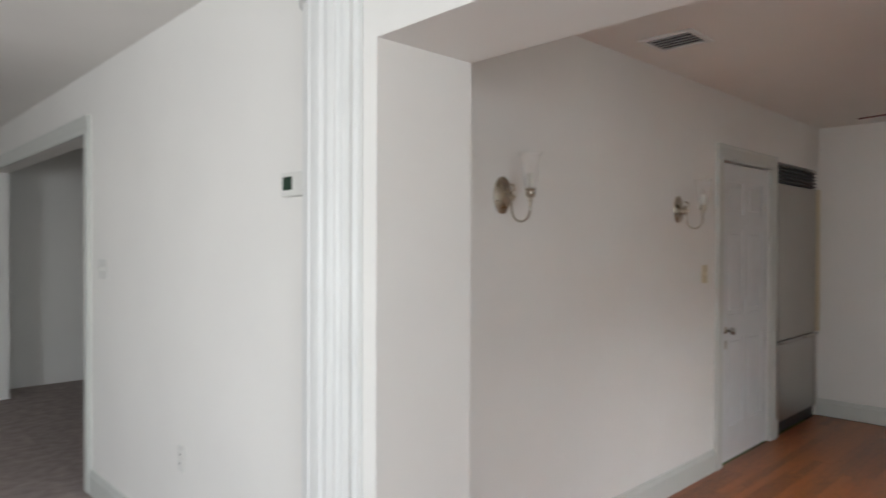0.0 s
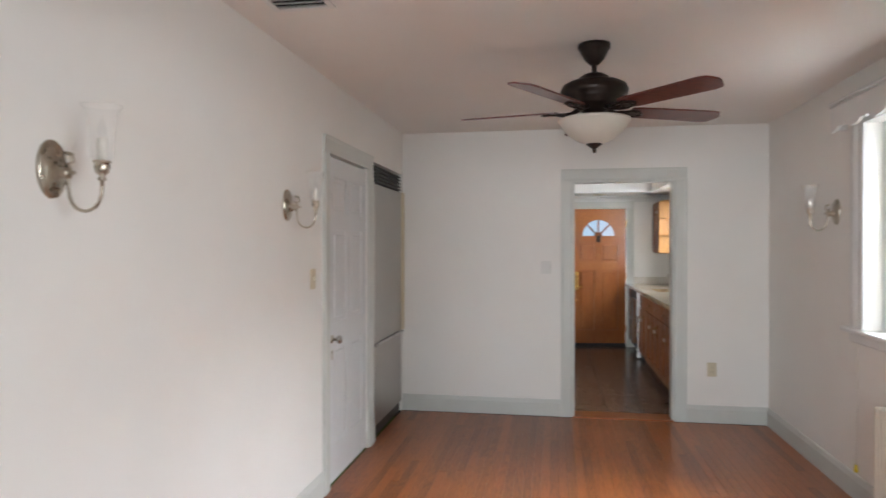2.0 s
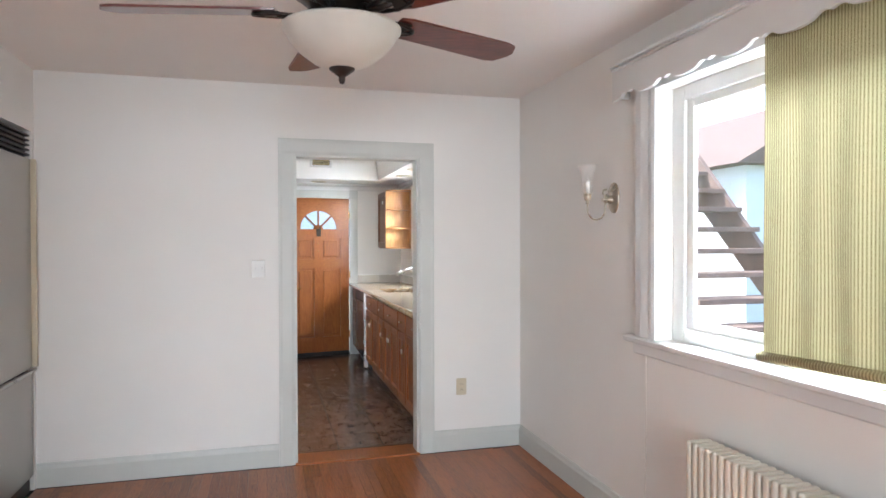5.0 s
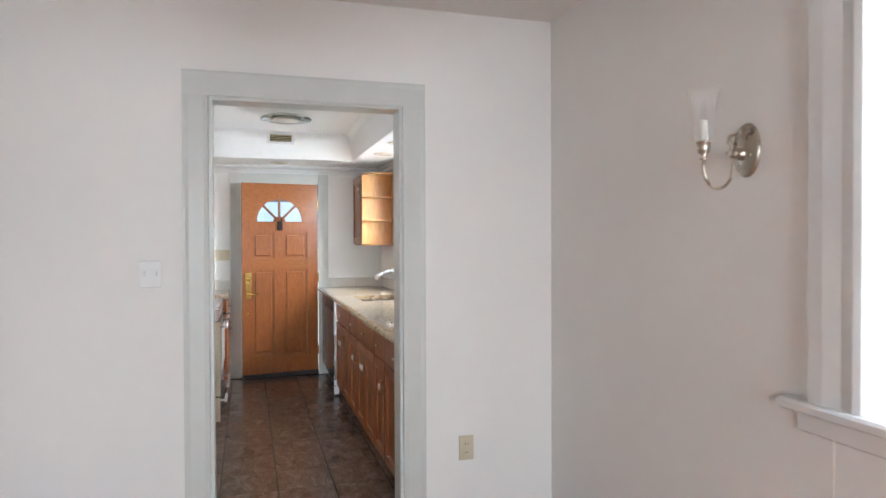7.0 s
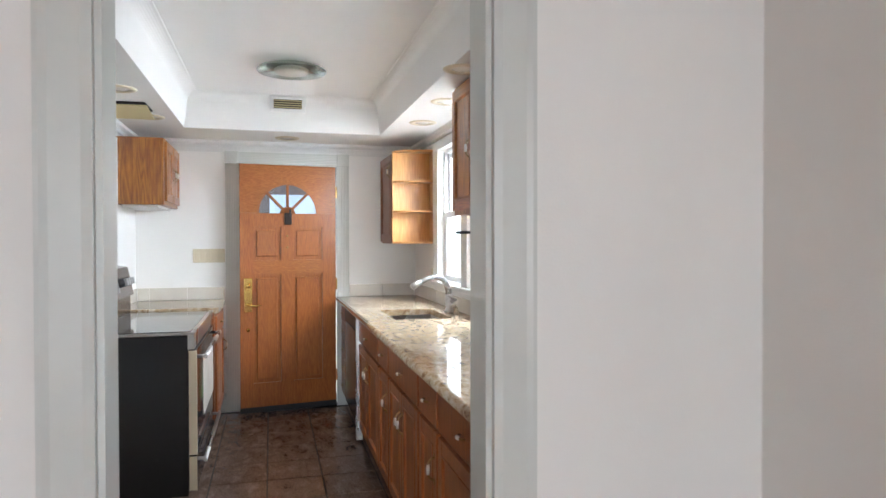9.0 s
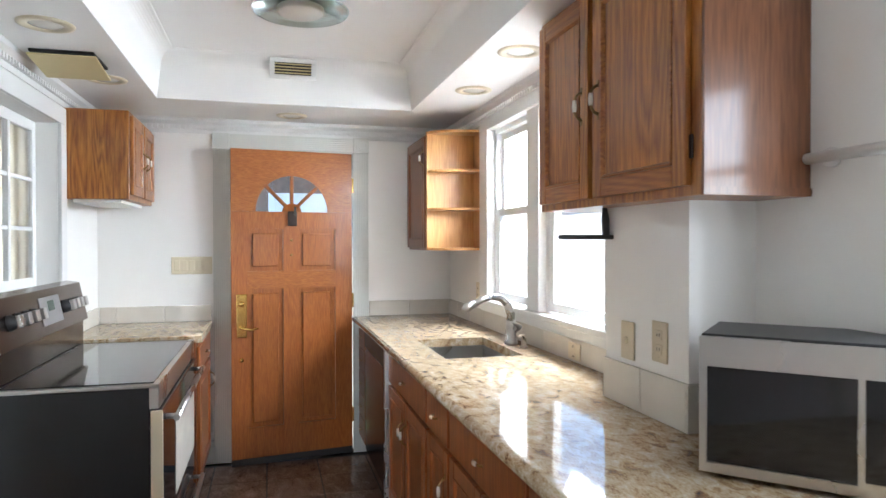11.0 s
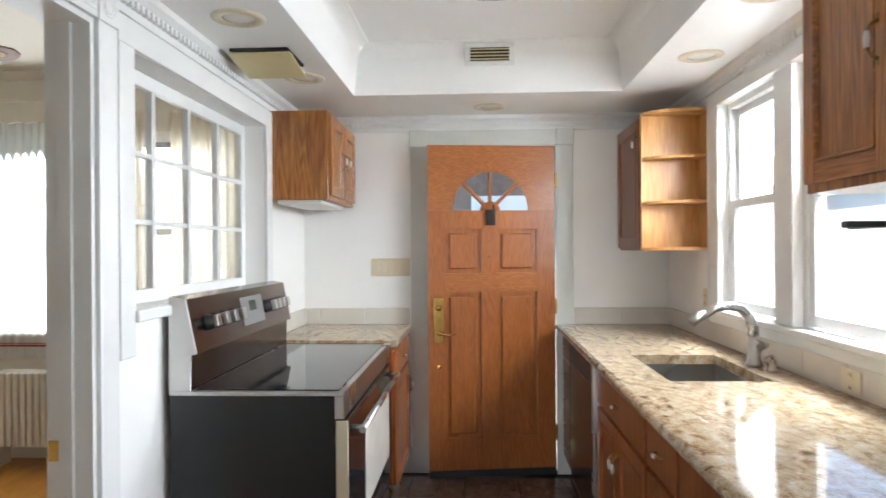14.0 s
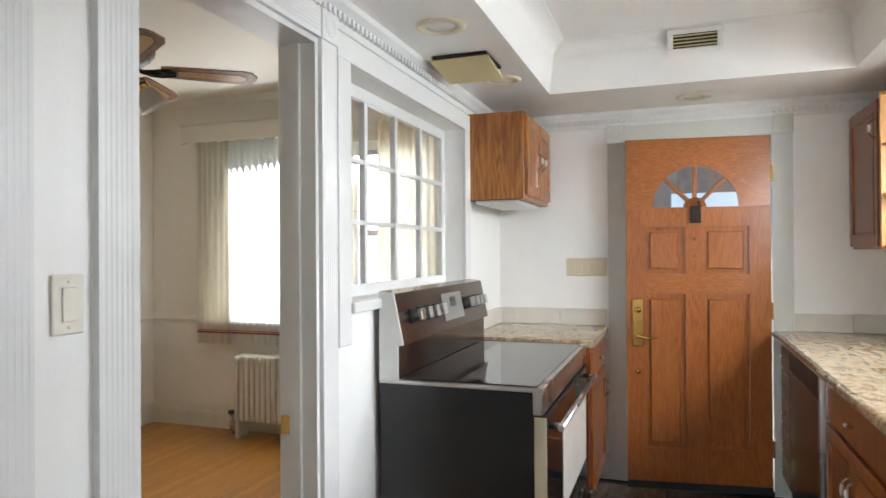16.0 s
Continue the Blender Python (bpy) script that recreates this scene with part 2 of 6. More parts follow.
DSTEEL = mat("dark_backguard_steel", (0.17, 0.125, 0.105), 0.2, 1.0, var=0.08, scale=4, bump=0.02, bscale=300)
NICKEL = mat("brushed_nickel", (0.50, 0.45, 0.37), 0.28, 1.0, var=0.1, scale=30, bump=0.02)
BRASS = mat("polished_brass", (0.78, 0.52, 0.16), 0.2, 1.0, var=0.12, scale=25, bump=0.03)
ABRASS = mat("antique_brass", (0.30, 0.20, 0.09), 0.35, 1.0, var=0.2, scale=40, bump=0.05)
BRONZE = mat("oil_rubbed_bronze", (0.035, 0.026, 0.022), 0.35, 0.7, var=0.3, scale=20, bump=0.05)
BLACK = mat("black_enamel", (0.010, 0.010, 0.011), 0.26, var=0.08, scale=3, bump=0.25, bscale=220)
BGLASS = mat("black_ceramic_glass", (0.012, 0.012, 0.014), 0.06, var=0.1, bump=0)
BLACKM = mat("black_plastic", (0.02, 0.02, 0.021), 0.4, var=0.1)
PORC = mat("white_porcelain", (0.78, 0.75, 0.68), 0.15, var=0.03, bump=0)
IVORY = mat("ivory_plastic", (0.66, 0.58, 0.42), 0.35, var=0.04, bump=0)
IVORYP = mat("pale_ivory_plastic", (0.74, 0.70, 0.60), 0.35, var=0.04, bump=0)
WPLAST = mat("white_plastic", (0.75, 0.74, 0.70), 0.35, var=0.03, bump=0)
IRONW = mat("radiator_cream_paint", (0.72, 0.68, 0.58), 0.4, var=0.05, scale=8, bump=0.06, bscale=60)
SPLASH = mat("cream_splash_tile", (0.68, 0.64, 0.57), 0.2, var=0.05, scale=7, bump=0.02)
OPAL = mat("opal_glass", (0.74, 0.70, 0.62), 0.3, var=0.06, scale=9, trans=0.25, bump=0.02)
GLASS = glass("clear_glass")
FROST = mat("thin_shade_glass", (0.85, 0.84, 0.80), 0.08, var=0.03, bump=0)
FROST.node_tree.nodes["Principled BSDF"].inputs["Alpha"].default_value = 0.06
SHADE = cloth("striped_shade_cloth", (0.54, 0.50, 0.29), (0.20, 0.165, 0.07), 0.0125, "X", 0.08)
CURTAIN = cloth("cream_curtain_cloth", (0.80, 0.74, 0.60), None, through_light=0.3)
REDBAND = cloth("red_band_cloth", (0.45, 0.06, 0.04), None, through_light=0.3)
SHEER = cloth("sheer_curtain_cloth", (0.92, 0.92, 0.90), None, through_light=0.7)
DARKW = mat("weathered_stair_timber", (0.19, 0.13, 0.10), 0.8, var=0.25, scale=9, bump=0.3, bscale=40)
BRICK = mat("red_brick", (0.34, 0.13, 0.085), 0.9, var=0.3, scale=14, bump=0.4, bscale=70)
MORTAR = mat("pale_mortar", (0.55, 0.52, 0.47), 0.95, var=0.1)
SIDING = mat("white_siding_paint", (0.74, 0.76, 0.76), 0.6, var=0.05)
GRASS = mat("lawn", (0.07, 0.12, 0.03), 0.95, var=0.4, scale=5, bump=0.8, bscale=60)
LEAF = mat("leaf_green", (0.06, 0.12, 0.03), 0.6, var=0.4, scale=6)
BARK = mat("bark", (0.10, 0.07, 0.05), 0.9, var=0.3, scale=20, bump=0.6)
FASCIA = mat("grey_control_fascia", (0.26, 0.25, 0.245), 0.35, 0.4, var=0.06, bump=0)
LED = mat("display_glass", (0.02, 0.05, 0.03), 0.1, var=0.1, bump=0)
BEIGEP = mat("yellowed_vent_plastic", (0.62, 0.52, 0.27), 0.45, var=0.08, bump=0)
# near-black in place of the shade inside slots, ducts and gaps
GAPSHADE = mat("gap_shade", (0.015, 0.014, 0.013), 0.9, var=0.1)



# ---- building tools ----
BASE = {}


def frame_of(o, u, v):
    """A matrix whose local x, y run along u and v from o, and z along their cross product."""
    u, v = Vector(u).normalized(), Vector(v).normalized()
    n = u.cross(v)
    return Matrix(((u.x, v.x, n.x, o[0]), (u.y, v.y, n.y, o[1]), (u.z, v.z, n.z, o[2]), (0, 0, 0, 1)))


def box(bm, lo, hi, bevel=0.0, seg=2):
    r = bmesh.ops.create_cube(bm, size=1.0)
    c = [(a + b) / 2 for a, b in zip(lo, hi)]
    s = [abs(b - a) for a, b in zip(lo, hi)]
    bmesh.ops.transform(bm, matrix=Matrix.Translation(c) @ Matrix.Diagonal((*s, 1)), verts=r["verts"])
    if bevel:
        edges = list({e for v in r["verts"] for e in v.link_edges})
        bmesh.ops.bevel(bm, geom=edges, offset=min(bevel, min(s) * 0.45), segments=seg, affect="EDGES", profile=0.5)
    return bm


def lathe(bm, profile, n=24, m=None):
    """Turns (radius, height) pairs round the local z axis."""
    rings = []
    for r, z in profile:
        if r < 1e-5:
            rings.append([bm.verts.new((0, 0, z))])
        else:
            rings.append([bm.verts.new((r * math.cos(2 * math.pi * i / n), r * math.sin(2 * math.pi * i / n), z)) for i in range(n)])
    made = [v for ring in rings for v in ring]
    for a, b in zip(rings, rings[1:]):
        for i in range(n):
            j = (i + 1) % n
            if len(a) == 1 and len(b) > 1:
                bm.faces.new((a[0], b[j], b[i]))
            elif len(b) == 1 and len(a) > 1:
                bm.faces.new((a[i], a[j], b[0]))
            elif len(a) > 1:
                bm.faces.new((a[i], a[j], b[j], b[i]))
    for f in {f for v in made for f in v.link_faces}:
        f.smooth = True
    if m:
        bmesh.ops.transform(bm, matrix=m, verts=made)
    return bm


def tube(bm, path, radius, n=10, caps=True):
    """A round bar along a path; radius is a number or one for each point."""
    pts = [Vector(p) for p in path]
    rad = radius if isinstance(radius, (list, tuple)) else [radius] * len(pts)
    rings = []
    up = None
    for i, p in enumerate(pts):
        d = (pts[min(i + 1, len(pts) - 1)] - pts[max(i - 1, 0)]).normalized()
        if up is None:
            up = Vector((0, 0, 1)) if abs(d.z) < 0.9 else Vector((1, 0, 0))
        s = d.cross(up).normalized()
        up = s.cross(d).normalized()
        rings.append([bm.verts.new(p + rad[i] * (math.cos(2 * math.pi * k / n) * s + math.sin(2 * math.pi * k / n) * up)) for k in range(n)])
    for a, b in zip(rings, rings[1:]):
        for k in range(n):
            f = bm.faces.new((a[k], a[(k + 1) % n], b[(k + 1) % n], b[k]))
            f.smooth = True
    if caps:
        bm.faces.new(rings[0]), bm.faces.new(rings[-1])
    return bm


def sweep(bm, profile, p0, p1, u, d):
    """Extrudes a closed outline of (along u, along d) from p0 to p1."""
    p0, p1, u, d = Vector(p0), Vector(p1), Vector(u), Vector(d)
    a = [bm.verts.new(p0 + u * x + d * y) for x, y in profile]
    b = [bm.verts.new(p1 + u * x + d * y) for x, y in profile]
    n = len(a)
    for i in range(n):
        bm.faces.new((a[i], a[(i + 1) % n], b[(i + 1) % n], b[i]))
    bm.faces.new(a), bm.faces.new(b)
    return bm


def fresh():
    return bmesh.new()


def link(name, bm, material, m=None, at=(0, 0, 0)):
    if m:
        bm.transform(m)
    bm.transform(Matrix.Translation([-c for c in at]))
    bmesh.ops.recalc_face_normals(bm, faces=bm.faces)
    me = bpy.data.meshes.new(name)
    bm.to_mesh(me)
    bm.free()
    me.materials.append(material)
    return new(name, me)


def thing(name, at, label, category, group="", kind=""):
    ob = new(name)
    ob.empty_display_size = 0.1
    ob.location = at
    BASE[ob] = Vector(at)
    return tagged(ob, label, category, group, kind)


def part(name, bm, material, parent, label="", m=None):
    """ONE mesh object under a thing or a part, built in world coordinates."""
    base = BASE[parent]
    ob = link(name, bm, material, m, base)
    ob.parent = parent
    BASE[ob] = base
    return tagged(ob, label)


def solid(name, bm, material, label, category, kind="structure", group="", m=None):
    """A one-mesh thing or piece of the setting."""
    ob = link(name, bm, material, m)
    BASE[ob] = Vector((0, 0, 0))
    return tagged(ob, label, category, group, kind)


def boxes(*pairs, bevel=0.0):
    bm = fresh()
    for lo, hi in pairs:
        box(bm, lo, hi, bevel)
    return bm


def panel_leaf(bm, w, h, t, panels, recess=0.008, field=0.02):
    """A framed leaf in local x (width), y (height), z (front): rails and stiles stand proud of sunk panels with raised fields."""
    xs = sorted({0, w, *[p[0] for p in panels], *[p[2] for p in panels]})
    ys = sorted({0, h, *[p[1] for p in panels], *[p[3] for p in panels]})
    box(bm, (0.001, 0.001, 0), (w - 0.001, h - 0.001, t - recess))
    for i in range(len(xs) - 1):
        run = None
        for j in range(len(ys) - 1):
            cx, cy = (xs[i] + xs[i + 1]) / 2, (ys[j] + ys[j + 1]) / 2
            inside = any(p[0] < cx < p[2] and p[1] < cy < p[3] for p in panels)
            if not inside:
                run = (run[0], ys[j + 1]) if run else (ys[j], ys[j + 1])
            if run and (inside or j == len(ys) - 2):
                box(bm, (xs[i], run[0], t - recess - 0.001), (xs[i + 1], run[1], t))
                run = None
    for x0, y0, x1, y1 in panels:
        if field:
            box(bm, (x0 + field, y0 + field, t - recess - 0.001), (x1 - field, y1 - field, t - 0.002), 0.005, 1)
    return bm


FLUTED = [(0, 0), (0, 0.018)] + [(0.012 + i * 0.0135 + k, 0.018 - dd) for i in range(6) for k, dd in ((0, 0), (0.003, 0.0010), (0.009, 0.0010), (0.012, 0))] + [(0.1, 0.018), (0.1, 0)]
PLAINC = [(0, 0), (0, 0.014), (0.02, 0.02), (0.08, 0.022), (0.095, 0.026), (0.105, 0.026), (0.105, 0)]
BASEB = [(0, 0), (0, 0.018), (0.115, 0.018), (0.13, 0.012), (0.145, 0.008), (0.15, 0)]
CROWN = [(0, 0), (0, 0.02), (0.03, 0.03), (0.06, 0.055), (0.09, 0.06), (0.09, 0)]


def wall_plate(name, label, o, u, w=0.075, h=0.12, toggles=1, rocker=False, outlet=False, material=None):
    """A switch or socket plate, o at its centre, u along the wall (facing u x up)."""
    mt = material or IVORY
    u = Vector(u)
    m = frame_of(o, u, (0, 0, 1))
    top = thing(name, o, label, "outlet" if outlet else "light switch")
    part("plate", box(fresh(), (-w / 2, -h / 2, 0.0), (w / 2, h / 2, 0.007), 0.003), mt, top, m=m)
    for i in range(toggles):
        cx = (i - (toggles - 1) / 2) * 0.046
        if outlet:
            for s in (-1, 1):
                part("socket", box(fresh(), (cx - 0.016, s * 0.021 - 0.014, 0.006), (cx + 0.016, s * 0.021 + 0.014, 0.0095), 0.006), mt, top, m=m)
                for dx in (-0.006, 0.006):
                    part("slot", box(fresh(), (cx + dx - 0.0012, s * 0.021 - 0.005, 0.009), (cx + dx + 0.0012, s * 0.021 + 0.005, 0.0102)), GAPSHADE, top, m=m)
        elif rocker:
            part("rocker", box(fresh(), (cx - 0.016, -0.033, 0.006), (cx + 0.016, 0.033, 0.0105), 0.003), mt, top, m=m)
        else:
            part("toggle", box(fresh(), (cx - 0.005, -0.010, 0.006), (cx + 0.005, 0.012, 0.018), 0.003), mt, top, m=m)
    for s in (-1, 1):
        part("screw", lathe(fresh(), [(0.0, 0.0085), (0.0035, 0.008), (0.0035, 0.006)], 8, Matrix.Translation((0, s * (h / 2 - 0.014), 0))), mt, top, m=m)
    return top


# ---- setting ----
# plan: living room x < 2.08, dining 2.49 to 7.40, kitchen 7.53 to 11.74, breakfast room behind the kitchen's north wall
DY0, DY1, DZ = -1.30, 1.90, 2.575
KY0, KY1, KX0, KX1, KZ = -1.29, 1.06, 7.53, 11.74, 2.295
OY0, OY1, OZ = -0.527, 0.340, 2.110
LX, LX2, PY, HZ = 2.082, 2.487, 1.527, 2.143
CTZ = 0.955

# floors
solid("floor_dining", boxes(((LX, DY0, -0.12), (7.47, DY1, -0.018))), GROUT, "sub-floor beneath the dining room's oak strips", "floor")
FLOOR_D = bpy.data.objects["floor_dining"]
solid("floor_living", boxes(((-3.0, -3.0, -0.12), (LX - 0.002, 8.0, 0.0)), ((LX + 0.0, 2.5, -0.12), (6.0, 8.0, 0.0))), CARPET, "mauve-beige low pile carpet through the living room", "carpet")
solid("floor_kitchen", boxes(((7.47, KY0 - 0.2, -0.12), (KX1, KY1, -0.012))), GROUT, "dark grout bed beneath the kitchen tiles", "floor")
FLOOR_K = bpy.data.objects["floor_kitchen"]
solid("floor_breakfast", boxes(((7.6, KY1 + 0.0, -0.12), (11.95, 4.17, -0.012))), GROUT, "sub-floor beneath the honey oak breakfast room boards", "floor")
FLOOR_B = bpy.data.objects["floor_breakfast"]
solid("threshold", box(fresh(), (7.37, OY0, -0.01), (7.60, OY1, 0.008), 0.004), FLOORW, "reddish oak threshold board in the kitchen doorway", "threshold")

# walls, living and dining
solid("wall_living_east", boxes(((LX, PY, 0), (LX2, 1.9, DZ)), ((LX, 1.9, 0), (LX + 0.14, 4.45, DZ)), ((LX, 4.45, 2.2), (LX + 0.14, 7.5, DZ)), ((LX, 7.5, 0), (LX + 0.14, 8.0, DZ)), ((LX, DY0, HZ), (LX2, PY, DZ)), ((LX, -3.0, 0), (LX + 0.14, DY0, DZ))), PAINT, "smooth off-white painted wall with wide cased opening", "wall")
solid("wall_living_south", boxes(((-3.0, -3.14, 0), (-0.6, -3.0, DZ)), ((1.2, -3.14, 0), (LX + 0.14, -3.0, DZ)), ((-0.6, -3.14, 0), (1.2, -3.0, 0.8)), ((-0.6, -3.14, 2.2), (1.2, -3.0, DZ))), PAINT, "off-white painted living room wall with a window", "wall")
solid("wall_living_west", boxes(((-3.14, -3.14, 0), (-3.0, -0.1, DZ)), ((-3.14, 2.1, 0), (-3.0, 8.0, DZ)), ((-3.14, -0.1, 0), (-3.0, 2.1, 0.8)), ((-3.14, -0.1, 2.2), (-3.0, 2.1, DZ))), PAINT, "off-white painted living room wall with a wide window", "wall")
solid("wall_living_north", boxes(((-3.14, 8.0, 0), (6.0, 8.14, DZ))), PAINT, "off-white painted end wall", "wall")
solid("wall_hall_east", boxes(((4.4, 2.2, 0), (4.54, 8.0, DZ))), PAINT, "shaded off-white wall of the room past the opening", "wall")
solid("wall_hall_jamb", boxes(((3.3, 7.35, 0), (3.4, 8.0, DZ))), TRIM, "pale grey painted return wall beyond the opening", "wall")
solid("wall_dining_north", boxes(((LX2, DY1, 0), (5.36, DY1 + 0.14, DZ)), ((5.36, DY1, 2.11), (6.22, DY1 + 0.14, DZ)), ((6.22, DY1, 0), (6.40, DY1 + 0.14, DZ)), ((6.40, DY1, 2.19), (7.36, DY1 + 0.14, DZ)), ((7.36, DY1, 0), (7.53, DY1 + 0.14, DZ))), PAINT, "off-white painted dining wall around door and fridge recess", "wall")
solid("wall_pantry_back", boxes(((5.2, 2.62, 0), (7.6, 2.72, DZ)), ((5.2, DY1 + 0.14, 0), (5.3, 2.62, DZ)), ((7.50, DY1 + 0.14, 0), (7.6, 2.62, DZ)), ((5.3, DY1 + 0.14, 2.3), (7.5, 2.62, 2.4))), PAINT, "plain wall closing the pantry and fridge recess", "wall")
WX0, WX1, WZ0, WZ1 = 4.08, 5.63, 1.03, 2.25
solid("wall_dining_south", boxes(((LX2 - 0.4, DY0 - 0.2, 0), (WX0, DY0, DZ)), ((WX1, DY0 - 0.2, 0), (7.53, DY0, DZ)), ((WX0, DY0 - 0.2, 0), (WX1, DY0, WZ0)), ((WX0, DY0 - 0.2, WZ1), (WX1, DY0, DZ))), PAINT, "off-white painted dining wall around a wide window", "wall")
solid("wall_dining_east", boxes(((7.40, OY1, 0), (7.53, DY1, DZ)), ((7.40, DY0, 0), (7.53, OY0, DZ)), ((7.40, OY0, OZ), (7.53, OY1, DZ))), PAINT, "off-white painted partition with doorway to the kitchen", "wall")
solid("ceiling_dining", boxes(((LX2, DY0, DZ), (7.53, DY1, DZ + 0.1))), CEIL, "matt off-white plaster dining ceiling", "ceiling")
solid("ceiling_living", boxes(((-3.14, -3.14, DZ), (LX2 - 0.002, 8.14, DZ + 0.1)), ((LX2, DY1 + 0.0, DZ + 0.002), (6.0, 8.14, DZ + 0.1))), CEIL, "matt off-white plaster living room ceiling", "ceiling")

# kitchen walls
KWX0, KWX1, KWZ0, KWZ1 = 9.42, 10.84, 1.13, 2.15
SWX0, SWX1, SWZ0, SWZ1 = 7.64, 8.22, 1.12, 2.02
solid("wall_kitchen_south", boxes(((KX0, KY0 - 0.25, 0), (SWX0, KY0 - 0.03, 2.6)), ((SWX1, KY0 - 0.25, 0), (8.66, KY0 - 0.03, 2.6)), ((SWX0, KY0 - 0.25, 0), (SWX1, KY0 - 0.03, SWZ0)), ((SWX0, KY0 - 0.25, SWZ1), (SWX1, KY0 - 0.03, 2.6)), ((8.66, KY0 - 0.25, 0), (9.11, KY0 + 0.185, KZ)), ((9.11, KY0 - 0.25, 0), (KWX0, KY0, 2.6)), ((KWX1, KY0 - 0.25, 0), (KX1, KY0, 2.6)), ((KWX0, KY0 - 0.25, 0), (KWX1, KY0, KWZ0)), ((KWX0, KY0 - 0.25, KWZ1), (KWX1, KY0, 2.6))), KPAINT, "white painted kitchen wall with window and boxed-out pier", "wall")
BDY0, BDY1, BDZ = -0.575, 0.245, 2.10
solid("wall_kitchen_east", boxes(((KX1, BDY1, -0.12), (KX1 + 0.16, KY1, 2.6)), ((KX1, KY0 - 0.25, -0.12), (KX1 + 0.16, BDY0, 2.6)), ((KX1, BDY0, BDZ), (KX1 + 0.16, BDY1, 2.6))), KPAINT, "white painted kitchen end wall around the back door", "wall")
DX0, DX1 = 8.605, 9.385
IX0, IX1, IZ0, IZ1 = 9.585, 10.93, 1.25, 2.10
solid("wall_kitchen_north", boxes(((KX0, KY1, 0), (DX0, KY1 + 0.13, 2.8)), ((DX0, KY1, 2.13), (DX1, KY1 + 0.13, 2.8)), ((DX1, KY1, 0), (IX0, KY1 + 0.13, 2.8)), ((IX1, KY1, 0), (KX1 + 0.4, KY1 + 0.13, 2.8)), ((IX0, KY1, 0), (IX1, KY1 + 0.13, IZ0)), ((IX0, KY1, IZ1), (IX1, KY1 + 0.13, 2.8))), KPAINT, "white painted kitchen wall with doorway and glazed opening", "wall")
TX0, TX1, TY0, TY1, TZ = 7.95, 11.11, -0.865, 0.605, 2.52
bm = boxes(((KX0, KY0 - 0.1, KZ), (KX1, TY0, 2.56)), ((KX0, TY1, KZ), (KX1, KY1, 2.56)), ((KX0, TY0, KZ), (TX0, TY1, 2.56)), ((TX1, TY0, KZ), (KX1, TY1, 2.56)), ((KX0, KY0 - 0.1, 2.56), (KX1, KY1, 2.66)))
c = 0.075
for a, b, d, dz in (((TX0, TY0), (TX1, TY0), (0, 1, 0), c), ((TX0, TY1), (TX1, TY1), (0, -1, 0), c), ((TX1, TY0), (TX1, TY1), (-1, 0, 0), c * 0.8), ((TX0, TY0), (TX0, TY1), (1, 0, 0), c * 0.8)):
    curve = [(0.0, 0.0), (0.18, 0.024)] + [(0.18 + 0.08 * math.sin(math.pi / 2 * k / 8), 0.024 + 0.07 * (1 - math.cos(math.pi / 2 * k / 8))) for k in range(1, 9)] + [(0.2645, 0.098), (0.2645, 0.0)]
    sweep(bm, curve, (a[0], a[1], KZ + 0.001), (b[0], b[1], KZ + 0.001), (0, 0, 1), d)
solid("ceiling_kitchen", bm, KPAINT, "white plaster kitchen ceiling with recessed coved tray", "ceiling")

# breakfast room
BX1, BY1, BZ = 11.95, 4.17, 2.70
BWY0, BWY1, BWZ0, BWZ1 = 2.65, 3.60, 0.88, 2.27
solid("wall_breakfast_east", boxes(((BX1, KY1 + 0.13, 0), (BX1 + 0.15, 1.60, BZ)), ((BX1, 2.28, 0), (BX1 + 0.15, BWY0, BZ)), ((BX1, 1.60, 0), (BX1 + 0.15, 2.28, BWZ0)), ((BX1, 1.60, BWZ1), (BX1 + 0.15, 2.28, BZ)), ((BX1, BWY1, 0), (BX1 + 0.15, BY1, BZ)), ((BX1, BWY0, 0), (BX1 + 0.15, BWY1, BWZ0)), ((BX1, BWY0, BWZ1), (BX1 + 0.15, BWY1, BZ))), CREAM, "cream painted breakfast room wall with curtained window", "wall")
solid("wall_breakfast_north", boxes(((7.6, BY1, 0), (BX1 + 0.15, BY1 + 0.1, BZ))), CREAM, "cream painted breakfast room wall", "wall")
solid("wall_breakfast_west", boxes(((7.6, KY1 + 0.13, 0), (7.7, BY1, BZ))), CREAM, "cream painted breakfast room end wall", "wall")
solid("ceiling_breakfast", boxes(((7.6, KY1 + 0.13, BZ), (BX1 + 0.15, BY1 + 0.1, BZ + 0.1))), CREAM, "off-white breakfast room ceiling", "ceiling")


# ---- trim ----
def run_base(name, pts, d, label="pale grey painted baseboard with moulded cap", material=None):
    bm = fresh()
    for (x0, y0), (x1, y1) in pts:
        sweep(bm, BASEB, (x0, y0, 0), (x1, y1, 0), (0, 0, 1), d)
    return solid(name, bm, material or TRIM, label, "baseboard")


run_base("baseboard_dining_north", [((LX2, DY1), (5.27, DY1)), ((6.325, DY1), (6.395, DY1))], (0, -1, 0))
run_base("baseboard_dining_east", [((7.40, OY1 + 0.107, ), (7.40, DY1)), ((7.40, DY0), (7.40, OY0 - 0.107))], (-1, 0, 0))
run_base("baseboard_dining_south", [((LX2, DY0), (7.38, DY0))], (0, 1, 0))
run_base("baseboard_living_east", [((LX, 1.92), (LX, 4.34))], (-1, 0, 0))
run_base("baseboard_hall", [((4.4, 2.2), (4.4, 8.0))], (-1, 0, 0))
run_base("baseboard_breakfast_east", [((BX1, KY1 + 0.13), (BX1, BY1))], (-1, 0, 0), "cream painted baseboard with moulded cap", IRONW)
